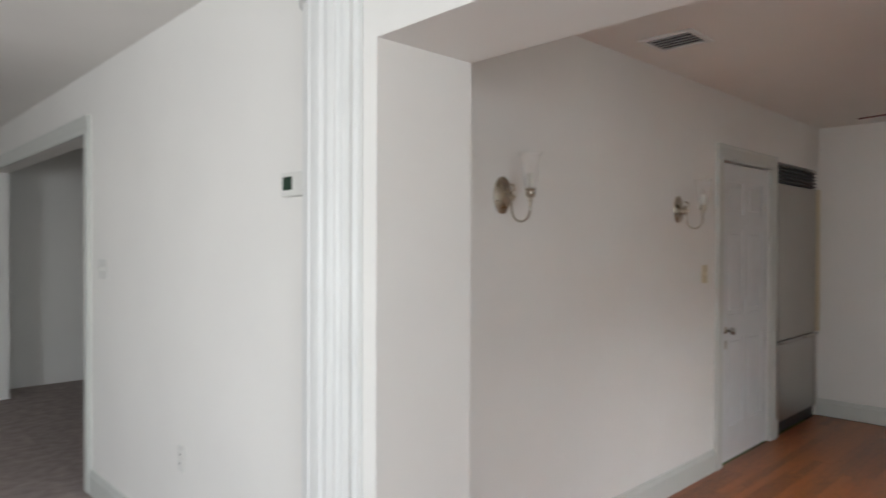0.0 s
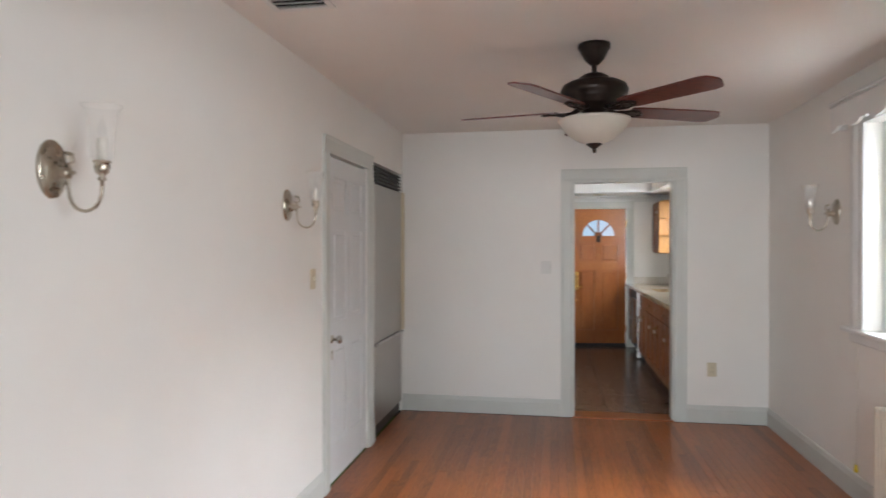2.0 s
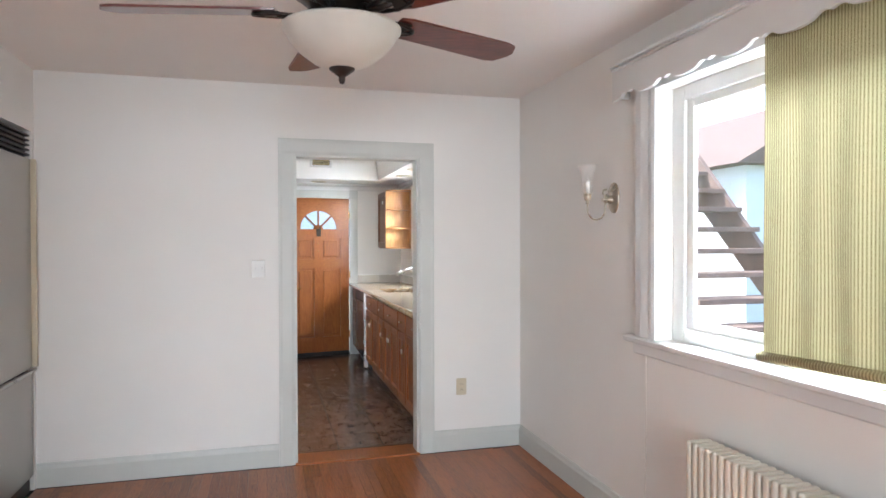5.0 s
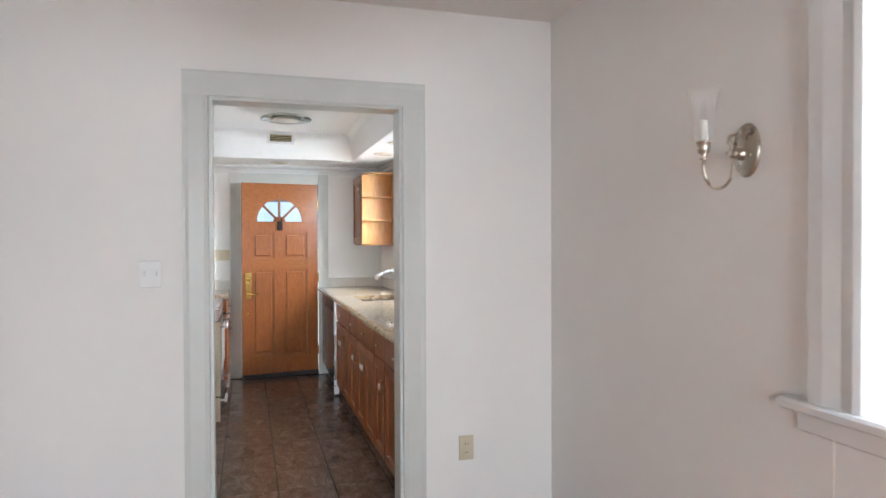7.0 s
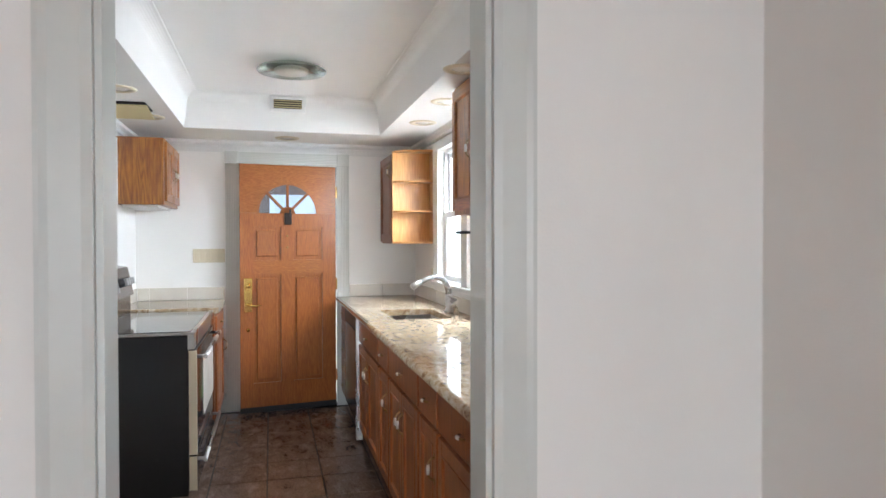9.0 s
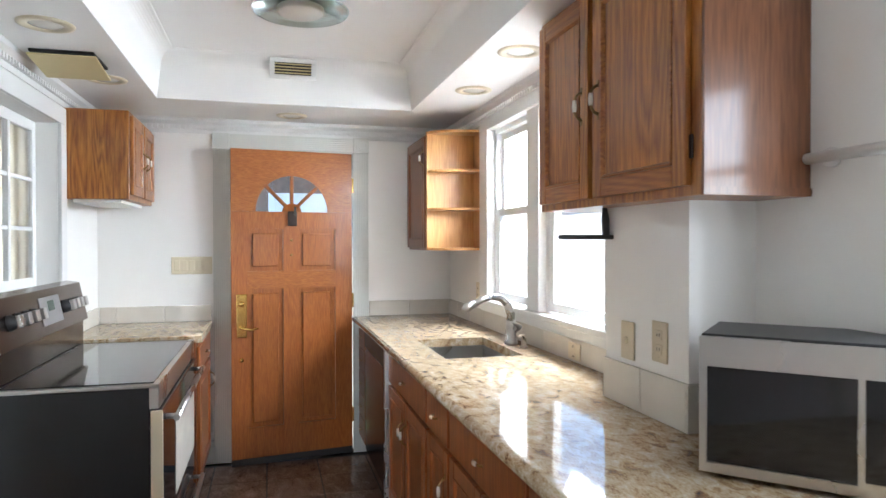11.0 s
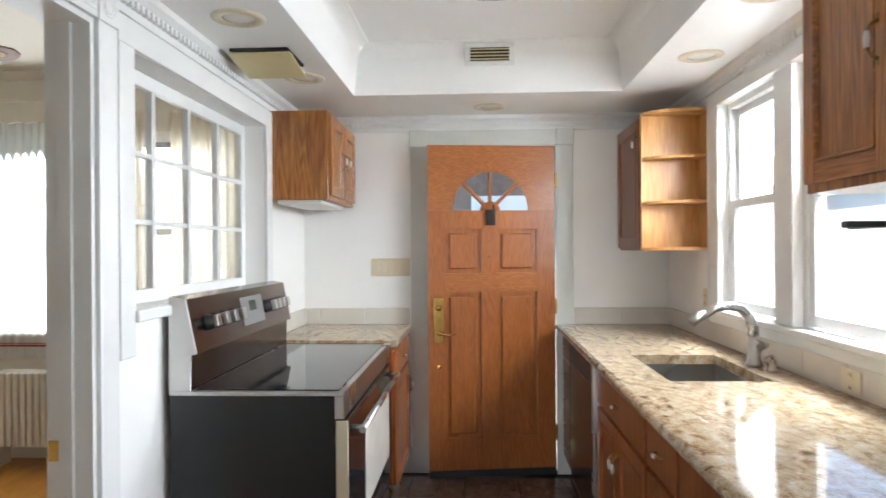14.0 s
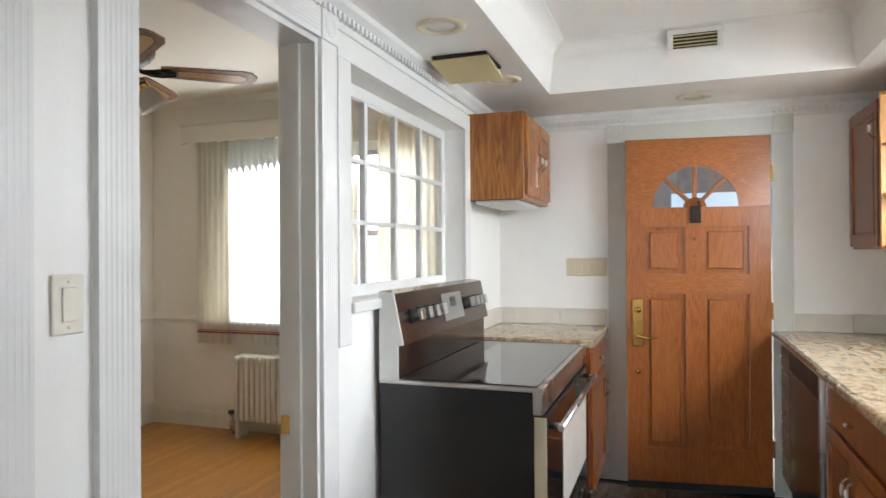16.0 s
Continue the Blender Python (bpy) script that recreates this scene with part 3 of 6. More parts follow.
run_base("baseboard_breakfast_north", [((7.7, BY1), (BX1, BY1))], (0, -1, 0), "cream painted baseboard with moulded cap", IRONW)
run_base("baseboard_kitchen_east", [((KX1, 0.345), (KX1, 0.42))], (-1, 0, 0))


def casing(name, label, prof, width, o, u, d, w, h, head=True, blocks=False, material=None):
    """Boards round an opening whose lower corner on the wall is o, w wide along u, h high, standing proud along d."""
    o, u, d, z = Vector(o), Vector(u), Vector(d), Vector((0, 0, 1))
    top = thing(name, o, label, "door casing", kind="structure")
    mt = material or TRIM
    hh = h if blocks else h + width
    part("casing_board", sweep(fresh(), prof, o, o + z * h, -u, d), mt, top)
    part("casing_board", sweep(fresh(), prof, o + u * w, o + u * w + z * h, u, d), mt, top)
    if head:
        part("head_board", sweep(fresh(), prof, o - u * (0 if blocks else width) + z * h, o + u * (w + (0 if blocks else width)) + z * h, z, d), mt, top)
    if blocks:
        for s0 in (-width - 0.004, w - 0.004):
            m = frame_of(o + u * s0 + z * (h - 0.003), u, z)
            bm = box(fresh(), (0, 0, 0), (width + 0.008, width + 0.008, 0.024), 0.003)
            for r in (0.036, 0.024):
                lathe(bm, [(r, 0.0235), (r - 0.001, 0.0255), (r - 0.005, 0.0255), (r - 0.006, 0.0235)], 20, Matrix.Translation((width / 2 + 0.004, width / 2 + 0.004, 0)))
            if m.to_3x3().col[2].dot(d) < 0:
                m = m @ Matrix.Diagonal((1, 1, -1, 1))
            part("corner_block", bm, mt, top, m=m)
    return top


casing("casing_kitchen_doorway", "pale grey painted casing around the kitchen doorway", PLAINC, 0.105, (7.40, OY0, 0), (0, 1, 0), (-1, 0, 0), OY1 - OY0, OZ - 0.002)
casing("casing_pantry_door", "pale grey painted casing around the pantry door", PLAINC, 0.105, (5.36, DY1, 0), (1, 0, 0), (0, -1, 0), 0.86, 2.11)
casing("casing_living_opening", "pale grey painted casing around the hall opening", PLAINC, 0.105, (LX, 4.45, 0), (0, 1, 0), (-1, 0, 0), 3.05, 2.2)
casing("casing_back_door", "fluted pale grey casing with corner blocks around back door", FLUTED, 0.1, (KX1, BDY0 - 0.01, 0), (0, 1, 0), (-1, 0, 0), BDY1 - BDY0 + 0.02, BDZ + 0.005, blocks=True)
casing("casing_breakfast_doorway", "fluted white casing with corner blocks around breakfast doorway", FLUTED, 0.1, (DX0, KY1, 0), (1, 0, 0), (0, -1, 0), DX1 - DX0, 2.13, blocks=True, material=WHITE)
casing("casing_side_doorway", "fluted white casing of a closed side doorway", FLUTED, 0.1, (7.62, KY1, 0), (1, 0, 0), (0, -1, 0), 0.645, 2.13, blocks=True, material=WHITE)

# jamb liners of the kitchen doorway
bm = boxes(((7.402, OY1 - 0.016, 0), (7.528, OY1 - 0.001, OZ)), ((7.402, OY0 + 0.001, 0), (7.528, OY0 + 0.016, OZ)), ((7.402, OY0 + 0.016, OZ - 0.016), (7.528, OY1 - 0.016, OZ - 0.001)))
solid("jamb_kitchen_doorway", bm, TRIM, "pale grey painted jamb lining of the kitchen doorway", "door jamb")
bm = boxes(((DX1 - 0.02, KY1 - 0.004, 0), (DX1 - 0.001, KY1 + 0.135, 2.129)), ((DX0 + 0.001, KY1 - 0.004, 0), (DX0 + 0.02, KY1 + 0.135, 2.129)), ((DX0 + 0.02, KY1 - 0.004, 2.11), (DX1 - 0.02, KY1 + 0.135, 2.129)), ((DX1 - 0.034, KY1 + 0.05, 0), (DX1 - 0.02, KY1 + 0.09, 2.11)))
jb = solid("jamb_breakfast_doorway", bm, WHITE, "white painted jamb with door stop and brass strike plate", "door jamb")
part("strike_plate", box(fresh(), (DX1 - 0.026, KY1 + 0.095, 0.83), (DX1 - 0.019, KY1 + 0.128, 0.89), 0.002), BRASS, jb, "brass strike plate")
solid("jamb_back_door", boxes(((KX1 - 0.02, BDY1 - 0.0, 0), (KX1 + 0.16, BDY1 + 0.012, BDZ)), ((KX1 - 0.02, BDY0 - 0.012, 0), (KX1 + 0.16, BDY0, BDZ))), TRIM, "pale grey painted jamb of the back door", "door jamb")
# near-black colour holds the shade under the door; raised step stops daylight
solid("threshold_back_door", boxes(((KX1 - 0.03, BDY0, 0.001), (KX1, BDY1, 0.02)), ((KX1, BDY0, -0.12), (KX1 + 0.16, BDY1, 0.02)), ((KX1 + 0.03, BDY0, 0.02), (KX1 + 0.16, BDY1, 0.09))), GAPSHADE, "back door threshold, near-black for the shade beneath the door", "threshold")

# crown and dentils round the kitchen
bm = fresh()
for p0, p1, d in (((KX0, KY1), (KX1, KY1), (0, -1, 0)), ((KX1, KY0), (KX1, KY1), (-1, 0, 0)), ((9.42, KY0), (KX1, KY0), (0, 1, 0))):
    sweep(bm, [(0, 0), (0, 0.012), (0.03, 0.012), (0.03, 0.018), (0.055, 0.02), (0.075, 0.045), (0.095, 0.05), (0.095, 0)], (*p0, KZ - 0.095), (*p1, KZ - 0.095), (0, 0, 1), d)
crown = solid("crown_moulding", bm, WHITE, "white crown moulding with a dentil course", "trim")
bm = fresh()
step = 0.034
for i in range(int((KX1 - KX0) / step)):
    x = KX0 + 0.01 + i * step
    box(bm, (x, KY1 - 0.032, KZ - 0.068), (x + 0.017, KY1 - 0.012, KZ - 0.044))
    if x > 9.42:
        box(bm, (x, KY0 + 0.012, KZ - 0.068), (x + 0.017, KY0 + 0.032, KZ - 0.044))
for i in range(int((KY1 - KY0) / step)):
    y = KY0 + 0.01 + i * step
    box(bm, (KX1 - 0.032, y, KZ - 0.068), (KX1 - 0.012, y + 0.017, KZ - 0.044))
tagged(part("dentil_course", bm, WHITE, crown, "row of small square dentils"), kind="stuff")

# fluted half column at the wide opening
col = thing("column", (LX, 1.735, 0), "off-white fluted half column against the living room wall", "column", kind="structure")
n, r = 96, 0.142
bm = fresh()
ring = []
for i in range(n + 1):
    a = math.pi * i / n
    rr = r - 0.010 * max(0, math.sin(a * 14)) ** 0.6
    ring.append((rr * math.cos(a), 0.62 * rr * math.sin(a)))
sweep(bm, ring, (LX - 0.002, 1.735, 0.22), (LX - 0.002, 1.735, 2.30), (0, 1, 0), (-1, 0, 0))
part("shaft", bm, WHITE, col)
half = lambda rad: [(rad * math.cos(math.pi * i / 32), 0.66 * rad * math.sin(math.pi * i / 32)) for i in range(33)]
bm = fresh()
for z0, z1, rad in ((2.30, 2.34, 0.155), (2.34, 2.45, 0.148), (2.45, 2.50, 0.17), (2.50, DZ - 0.002, 0.185)):
    sweep(bm, half(rad), (LX - 0.002, 1.735, z0), (LX - 0.002, 1.735, z1), (0, 1, 0), (-1, 0, 0))
part("capital", bm, WHITE, col)
bm = fresh()
for z0, z1, rad in ((0.0, 0.12, 0.185), (0.12, 0.18, 0.17), (0.18, 0.22, 0.155)):
    sweep(bm, half(rad), (LX - 0.002, 1.735, z0), (LX - 0.002, 1.735, z1), (0, 1, 0), (-1, 0, 0))
part("column_base", bm, WHITE, col)


# ---- dining room things ----
def ceiling_fan(at, rod, R, turn, housing, blade_mat, label, bowl=True):
    x, y, z = at
    top = thing("ceiling_fan", at, label, "ceiling fan")
    T = Matrix.Translation(at)
    part("canopy", lathe(fresh(), [(0, 0), (0.083, 0), (0.083, -0.022), (0.074, -0.03), (0.066, -0.05), (0.048, -0.08), (0.03, -0.1), (0.018, -0.108), (0, -0.108)], 28), housing, top, m=T)
    part("downrod", lathe(fresh(), [(0, -0.1), (0.013, -0.1), (0.013, -rod), (0, -rod)], 14), housing, top, m=T)
    r0 = -rod + 0.01
    part("motor_housing", lathe(fresh(), [(0, r0), (0.05, r0), (0.075, r0 - 0.015), (0.09, r0 - 0.035), (0.135, r0 - 0.045), (0.163, r0 - 0.06), (0.174, r0 - 0.085), (0.170, r0 - 0.11), (0.15, r0 - 0.128), (0.152, r0 - 0.135), (0.125, r0 - 0.145), (0.127, r0 - 0.153), (0.10, r0 - 0.165), (0.07, r0 - 0.19), (0.05, r0 - 0.2), (0.05, r0 - 0.235), (0, r0 - 0.235)], 36), housing, top, m=T)
    zb = r0 - 0.185
    for k in range(5):
        a = turn + 72 * k
        M = T @ pose(0, 0, zb, 0, 0, a) @ pose(0, 0, 0, -11, 0, 0)
        bm = fresh()
        out = [(0.20, -0.052), (0.24, -0.062), (R - 0.07, -0.072), (R - 0.028, -0.062), (R - 0.012, -0.036), (R, -0.018), (R - 0.004, 0.012), (R - 0.016, 0.034), (R - 0.028, 0.06), (R - 0.07, 0.072), (0.24, 0.062), (0.20, 0.052)]
        sweep(bm, out, (0, 0, -0.004), (0, 0, 0.004), (1, 0, 0), (0, 1, 0))
        bl = part("blade", bm, blade_mat, top, m=M)
        if not bowl:
            rim = [(0.27, -0.036), (R - 0.09, -0.043), (R - 0.05, -0.02), (R - 0.05, 0.02), (R - 0.09, 0.043), (0.27, 0.036)]
            part("inset_edge", sweep(fresh(), rim, (0, 0, -0.0052), (0, 0, -0.0042), (1, 0, 0), (0, 1, 0)), MAHOG, bl, "dark line round the inset", m=M)
            part("cane_inset", sweep(fresh(), [(x * 0.97 + 0.012, y * 0.82) for x, y in rim], (0, 0, -0.0064), (0, 0, -0.0054), (1, 0, 0), (0, 1, 0)), PINE, bl, "pale cane inset", m=M)
        bm = fresh()
        tube(bm, [(0.07, 0, 0.012), (0.12, 0, -0.012), (0.16, 0, -0.016), (0.20, 0, -0.01)], [0.014, 0.011, 0.011, 0.009], 8)
        for s in (-1, 1):
            tube(bm, [(0.10, 0, -0.006), (0.15, s * 0.026, -0.013), (0.20, s * 0.036, -0.011), (0.26, s * 0.018, -0.01), (0.275, 0, -0.01)], 0.007, 6)
        box(bm, (0.19, -0.042, -0.013), (0.245, 0.042, -0.005), 0.004)
        part("blade_arm", bm, housing, top, m=M)
    if bowl:
        b0 = r0 - 0.225
        part("light_bowl", lathe(fresh(), [(0.05, b0 + 0.004), (0.175, b0 - 0.006), (0.187, b0 - 0.012), (0.186, b0 - 0.02), (0.176, b0 - 0.028), (0.165, b0 - 0.05), (0.135, b0 - 0.085), (0.09, b0 - 0.118), (0.04, b0 - 0.136), (0, b0 - 0.139)], 40), OPAL, top, "frosted cream glass bowl", m=T)
        part("finial", lathe(fresh(), [(0, b0 - 0.132), (0.042, b0 - 0.132), (0.04, b0 - 0.14), (0.02, b0 - 0.155), (0.01, b0 - 0.162), (0.011, b0 - 0.172), (0.007, b0 - 0.182), (0, b0 - 0.185)], 20), housing, top, m=T)
    else:
        b0 = r0 - 0.235
        part("light_hub", lathe(fresh(), [(0, b0), (0.05, b0), (0.055, b0 - 0.03), (0.03, b0 - 0.055), (0, b0 - 0.06)], 20), BRASS, top, m=T)
        for k in range(4):
            a = math.radians(turn + 30 + 90 * k)
            M = T @ Matrix.Translation((0.12 * math.cos(a), 0.12 * math.sin(a), b0 - 0.035)) @ pose(0, 0, 0, 0, 0, math.degrees(a)) @ pose(0, 0, 0, 0, -30, 0)
            part("lamp_cup", lathe(fresh(), [(0, 0.035), (0.03, 0.03), (0.032, 0.0), (0.03, -0.005)], 16), BRASS, top, m=M)
            part("tulip_shade", lathe(fresh(), [(0.03, 0.0), (0.045, -0.02), (0.06, -0.06), (0.066, -0.09), (0.076, -0.105), (0.072, -0.105), (0.062, -0.09), (0.055, -0.06), (0.04, -0.02), (0.026, 0.0)], 20), OPAL, top, "ribbed frosted glass shade", m=M)
    return top


ceiling_fan((4.93, 0.298, DZ), 0.165, 0.74, 6.0, BRONZE, MAHOG, "dark bronze ceiling fan with mahogany blades and bowl light")


def sconce(at):
    """A candle sconce on a wall that faces -y."""
    top = thing("wall_sconce", at, "brushed nickel candle sconce with clear flared glass", "wall lamp", "dining room sconces")
    x, y, z = at
    T = Matrix.Translation(at)
    m = T @ pose(0, 0, 0, 90, 0, 0) @ Matrix.Diagonal((0.66, 1, 1, 1))
    part("back_plate", lathe(fresh(), [(0, 0.022), (0.03, 0.021), (0.058, 0.016), (0.066, 0.011), (0.076, 0.011), (0.083, 0.006), (0.084, 0)], 32), NICKEL, top, m=m)
    part("boss", lathe(fresh(), [(0.022, 0.015), (0.022, 0.03), (0.016, 0.034), (0.016, 0.045), (0.02, 0.05), (0.012, 0.06), (0, 0.062)], 18), NICKEL, top, m=T @ pose(0, 0, -0.012, 90, 0, 0))
    bm = fresh()
    pts = [(0, -0.045, 0.02), (0, -0.052, -0.02), (0, -0.056, -0.06)]
    pts += [(0, -0.056 - 0.052 * (1 - math.cos(math.pi * i / 10)), -0.06 - 0.06 * math.sin(math.pi * i / 10)) for i in range(1, 11)]
    pts += [(0, -0.16, -0.03)]
    tube(bm, pts, 0.0048, 10)
    part("arm", bm, NICKEL, top, m=T)
    part("scroll", tube(fresh(), [(0, -0.045, 0.045), (0, -0.066, 0.04), (0, -0.07, 0.02), (0, -0.055, 0.012), (0, -0.062, -0.01), (0, -0.075, -0.012)], 0.0055, 8), NICKEL, top, m=T)
    C = T @ Matrix.Translation((0, -0.16, -0.035))
    part("cup", lathe(fresh(), [(0, 0), (0.011, 0.0), (0.011, 0.006), (0.006, 0.012), (0.017, 0.022), (0.021, 0.036), (0.018, 0.048), (0.023, 0.05), (0.023, 0.055), (0, 0.055)], 20), NICKEL, top, m=C)
    part("candle", lathe(fresh(), [(0, 0.055), (0.0125, 0.055), (0.0125, 0.118), (0.008, 0.12), (0, 0.12)], 16), PORC, top, "white candle sleeve", m=C)
    part("bulb", lathe(fresh(), [(0.006, 0.12), (0.012, 0.132), (0.013, 0.145), (0.007, 0.165), (0, 0.178)], 14), FROST, top, m=C)
    g = [(0.022, 0.054), (0.03, 0.065), (0.032, 0.09), (0.034, 0.14), (0.038, 0.175), (0.048, 0.198), (0.056, 0.208)]
    part("hurricane_shade", lathe(fresh(), g + [(r - 0.0010, h) for r, h in reversed(g)], 28), FROST, top, "clear flared glass shade", m=C)
    return top


first_sconce = sconce((3.075, DY1 - 0.001, 1.745))
copy_thing(first_sconce, pose(4.72, DY1 - 0.001, 1.745))
copy_thing(first_sconce, pose(6.04, DY0 + 0.001, 1.75, 0, 0, 180))

# pantry door
pd = thing("door_1", (5.365, DY1 + 0.02, 0), "closed white six-panel pantry door with glass knob", "door", kind="structure")
w, h = 0.846, 2.085
pan = [(0.115, 0.24, 0.375, 0.86), (0.47, 0.24, 0.73, 0.86), (0.115, 1.02, 0.375, 1.62), (0.47, 1.02, 0.73, 1.62), (0.115, 1.73, 0.375, 1.96), (0.47, 1.73, 0.73, 1.96)]
part("door_leaf", panel_leaf(fresh(), w, h, 0.04, pan, 0.012, 0.03), DOORW, pd, m=frame_of((5.367, DY1 + 0.045, 0.012), (1, 0, 0), (0, 0, 1)))
part("knob_rose", lathe(fresh(), [(0, 0.006), (0.026, 0.005), (0.028, 0)], 20), NICKEL, pd, m=pose(5.445, DY1 + 0.005, 0.93, 90))
part("glass_knob", lathe(fresh(), [(0.009, 0.004), (0.009, 0.03), (0.02, 0.034), (0.028, 0.046), (0.026, 0.058), (0.015, 0.066), (0, 0.067)], 8), STEEL, pd, "faceted glass door knob", m=pose(5.445, DY1 + 0.005, 0.93, 90))
part("keyhole_plate", box(fresh(), (5.433, DY1 + 0.002, 0.80), (5.457, DY1 + 0.006, 0.86), 0.002), NICKEL, pd)

# refrigerator in its recess
fr = thing("refrigerator", (6.88, DY1 + 0.35, 0), "built-in stainless steel refrigerator with louvred top grille", "refrigerator")
part("cabinet_body", box(fresh(), (6.41, DY1 + 0.05, 0.02), (7.35, 2.6, 2.18), 0.004), FRIDGE, fr)
part("upper_door", box(fresh(), (6.43, DY1 - 0.004, 0.755), (7.325, DY1 + 0.05, 2.02), 0.008, 3), FRIDGE, fr)
part("lower_drawer", box(fresh(), (6.43, DY1 - 0.004, 0.10), (7.325, DY1 + 0.05, 0.725), 0.008, 3), FRIDGE, fr)
part("drawer_gap", box(fresh(), (6.43, DY1 + 0.02, 0.725), (7.325, DY1 + 0.05, 0.755)), BLACKM, fr)
part("kick_plate", box(fresh(), (6.42, DY1 + 0.02, 0.0), (7.34, DY1 + 0.06, 0.095), 0.003), BLACKM, fr)
part("grille_back", box(fresh(), (6.42, DY1 + 0.03, 2.03), (7.34, DY1 + 0.06, 2.178)), BLACKM, fr)
for i in range(5):
    part("grille_slat", box(fresh(), (6.43, DY1 + 0.002, 2.038 + i * 0.029), (7.33, DY1 + 0.035, 2.049 + i * 0.029), 0.003), BRONZE, fr)
part("side_handle", box(fresh(), (7.326, DY1 - 0.03, 0.76), (7.348, DY1 + 0.03, 2.02), 0.006), IVORY, fr, "pale full-height door edge grip")
part("drawer_handle", box(fresh(), (6.43, DY1 - 0.026, 0.735), (7.345, DY1 + 0.0, 0.752), 0.005), STEEL, fr)

# plates
wall_plate("light_switch", "ivory single toggle switch plate beside the pantry door", (5.09, DY1 - 0.0005, 1.335), (1, 0, 0))
wall_plate("light_switch", "white double switch plate beside the kitchen doorway", (7.3995, 0.577, 1.335), (0, -1, 0), 0.09, 0.115, 2, material=WPLAST)
wall_plate("wall_outlet", "ivory duplex outlet low on the dining wall", (7.3995, -0.84, 0.46), (0, -1, 0), outlet=True)
wall_plate("light_switch", "white triple switch plate on the living room wall", (LX - 0.0005, 4.10, 1.375), (0, -1, 0), 0.165, 0.115, 3, material=WPLAST)
wall_plate("wall_outlet", "white duplex outlet low on the living room wall", (LX - 0.0005, 2.965, 0.54), (0, -1, 0), outlet=True, material=WPLAST)
th = thing("thermostat", (LX, 1.965, 1.73), "white wall thermostat with dark green display", "thermostat")
part("body", box(fresh(), (LX - 0.026, 1.893, 1.69), (LX - 0.0005, 2.04, 1.775), 0.005), WPLAST, th)
part("display", box(fresh(), (LX - 0.028, 1.965, 1.712), (LX - 0.025, 2.025, 1.758), 0.001), LED, th)


def ceiling_vent(name, label, lo, hi, z, along="x", n=5, drop=0.012, backing=GAPSHADE, face=WHITE):
    """A louvred register under a ceiling at z."""
    top = thing(name, ((lo[0] + hi[0]) / 2, (lo[1] + hi[1]) / 2, z), label, "air vent")
    b = 0.028
    part("backing", box(fresh(), (lo[0] + b, lo[1] + b, z - 0.004), (hi[0] - b, hi[1] - b, z - 0.001)), backing, top)
    bm = fresh()
    for a, c in (((lo[0], lo[1]), (hi[0], lo[1] + b)), ((lo[0], hi[1] - b), (hi[0], hi[1])), ((lo[0], lo[1] + b), (lo[0] + b, hi[1] - b)), ((hi[0] - b, lo[1] + b), (hi[0], hi[1] - b))):
        box(bm, (*a, z - drop), (*c, z - 0.0005), 0.002, 1)
    part("frame", bm, face, top)
    for i in range(n):
        f = (i + 0.5) / n
        if along == "x":
            c = (0, lo[1] + b + f * (hi[1] - lo[1] - 2 * b), z - 0.008)
            bm = box(fresh(), (lo[0] + b, -0.009, -0.001), (hi[0] - b, 0.009, 0.001))
            m = Matrix.Translation(c) @ pose(0, 0, 0, 62, 0, 0)
        else:
            c = (lo[0] + b + f * (hi[0] - lo[0] - 2 * b), 0, z - 0.008)
            bm = box(fresh(), (-0.009, lo[1] + b, -0.001), (0.009, hi[1] - b, 0.001))
            m = Matrix.Translation(c) @ pose(0, 0, 0, 0, -45, 0)
        part("slat", bm, face, top, m=m)
    return top


ceiling_vent("ceiling_vent", "white louvred ceiling air register above the sconces", (3.92, 1.44), (4.18, 1.72), DZ, "y")

# dining window
win = thing("window_1", (4.85, DY0, WZ0), "white painted wooden window above the radiator", "window", kind="structure")
bm = fresh()
gl = -1.40
for a, c in (((WX0, gl - 0.03, WZ0 + 0.0), (WX0 + 0.05, gl + 0.02, WZ1)), ((WX1 - 0.09, gl - 0.03, WZ0), (WX1 - 0.0, gl + 0.02, WZ1)), ((WX0 + 0.05, gl - 0.03, WZ0), (WX1 - 0.09, gl + 0.02, WZ0 + 0.07)), ((WX0 + 0.05, gl - 0.03, WZ1 - 0.07), (WX1 - 0.09, gl + 0.02, WZ1))):
    box(bm, a, c, 0.006)
part("window_frame", bm, WHITE, win)
bm = fresh()
for x0, x1 in ((WX1 - 0.14, WX1 - 0.09), (WX0 + 0.05, WX0 + 0.10)):
    box(bm, (x0, gl - 0.02, WZ0 + 0.07), (x1, gl + 0.005, WZ1 - 0.07), 0.004)
box(bm, (WX0 + 0.1, gl - 0.02, WZ0 + 0.07), (WX1 - 0.14, gl + 0.005, WZ0 + 0.11), 0.004)
box(bm, (WX0 + 0.1, gl - 0.02, WZ1 - 0.11), (WX1 - 0.14, gl + 0.005, WZ1 - 0.07), 0.004)
part("sash", bm, WHITE, win)
pn = part("pane", box(fresh(), (WX0 + 0.1, gl - 0.01, WZ0 + 0.11), (WX1 - 0.14, gl - 0.006, WZ1 - 0.11)), GLASS, win)
pn.visible_shadow = False
bm = sweep(fresh(), [(0, 0), (0, 0.02), (0.02, 0.026), (0.06, 0.018), (0.11, 0.028), (0.155, 0.028), (0.165, 0)], (WX1, DY0, WZ0), (WX1, DY0, WZ1 + 0.10), (1, 0, 0), (0, 1, 0))
part("casing_board", bm, WHITE, win)
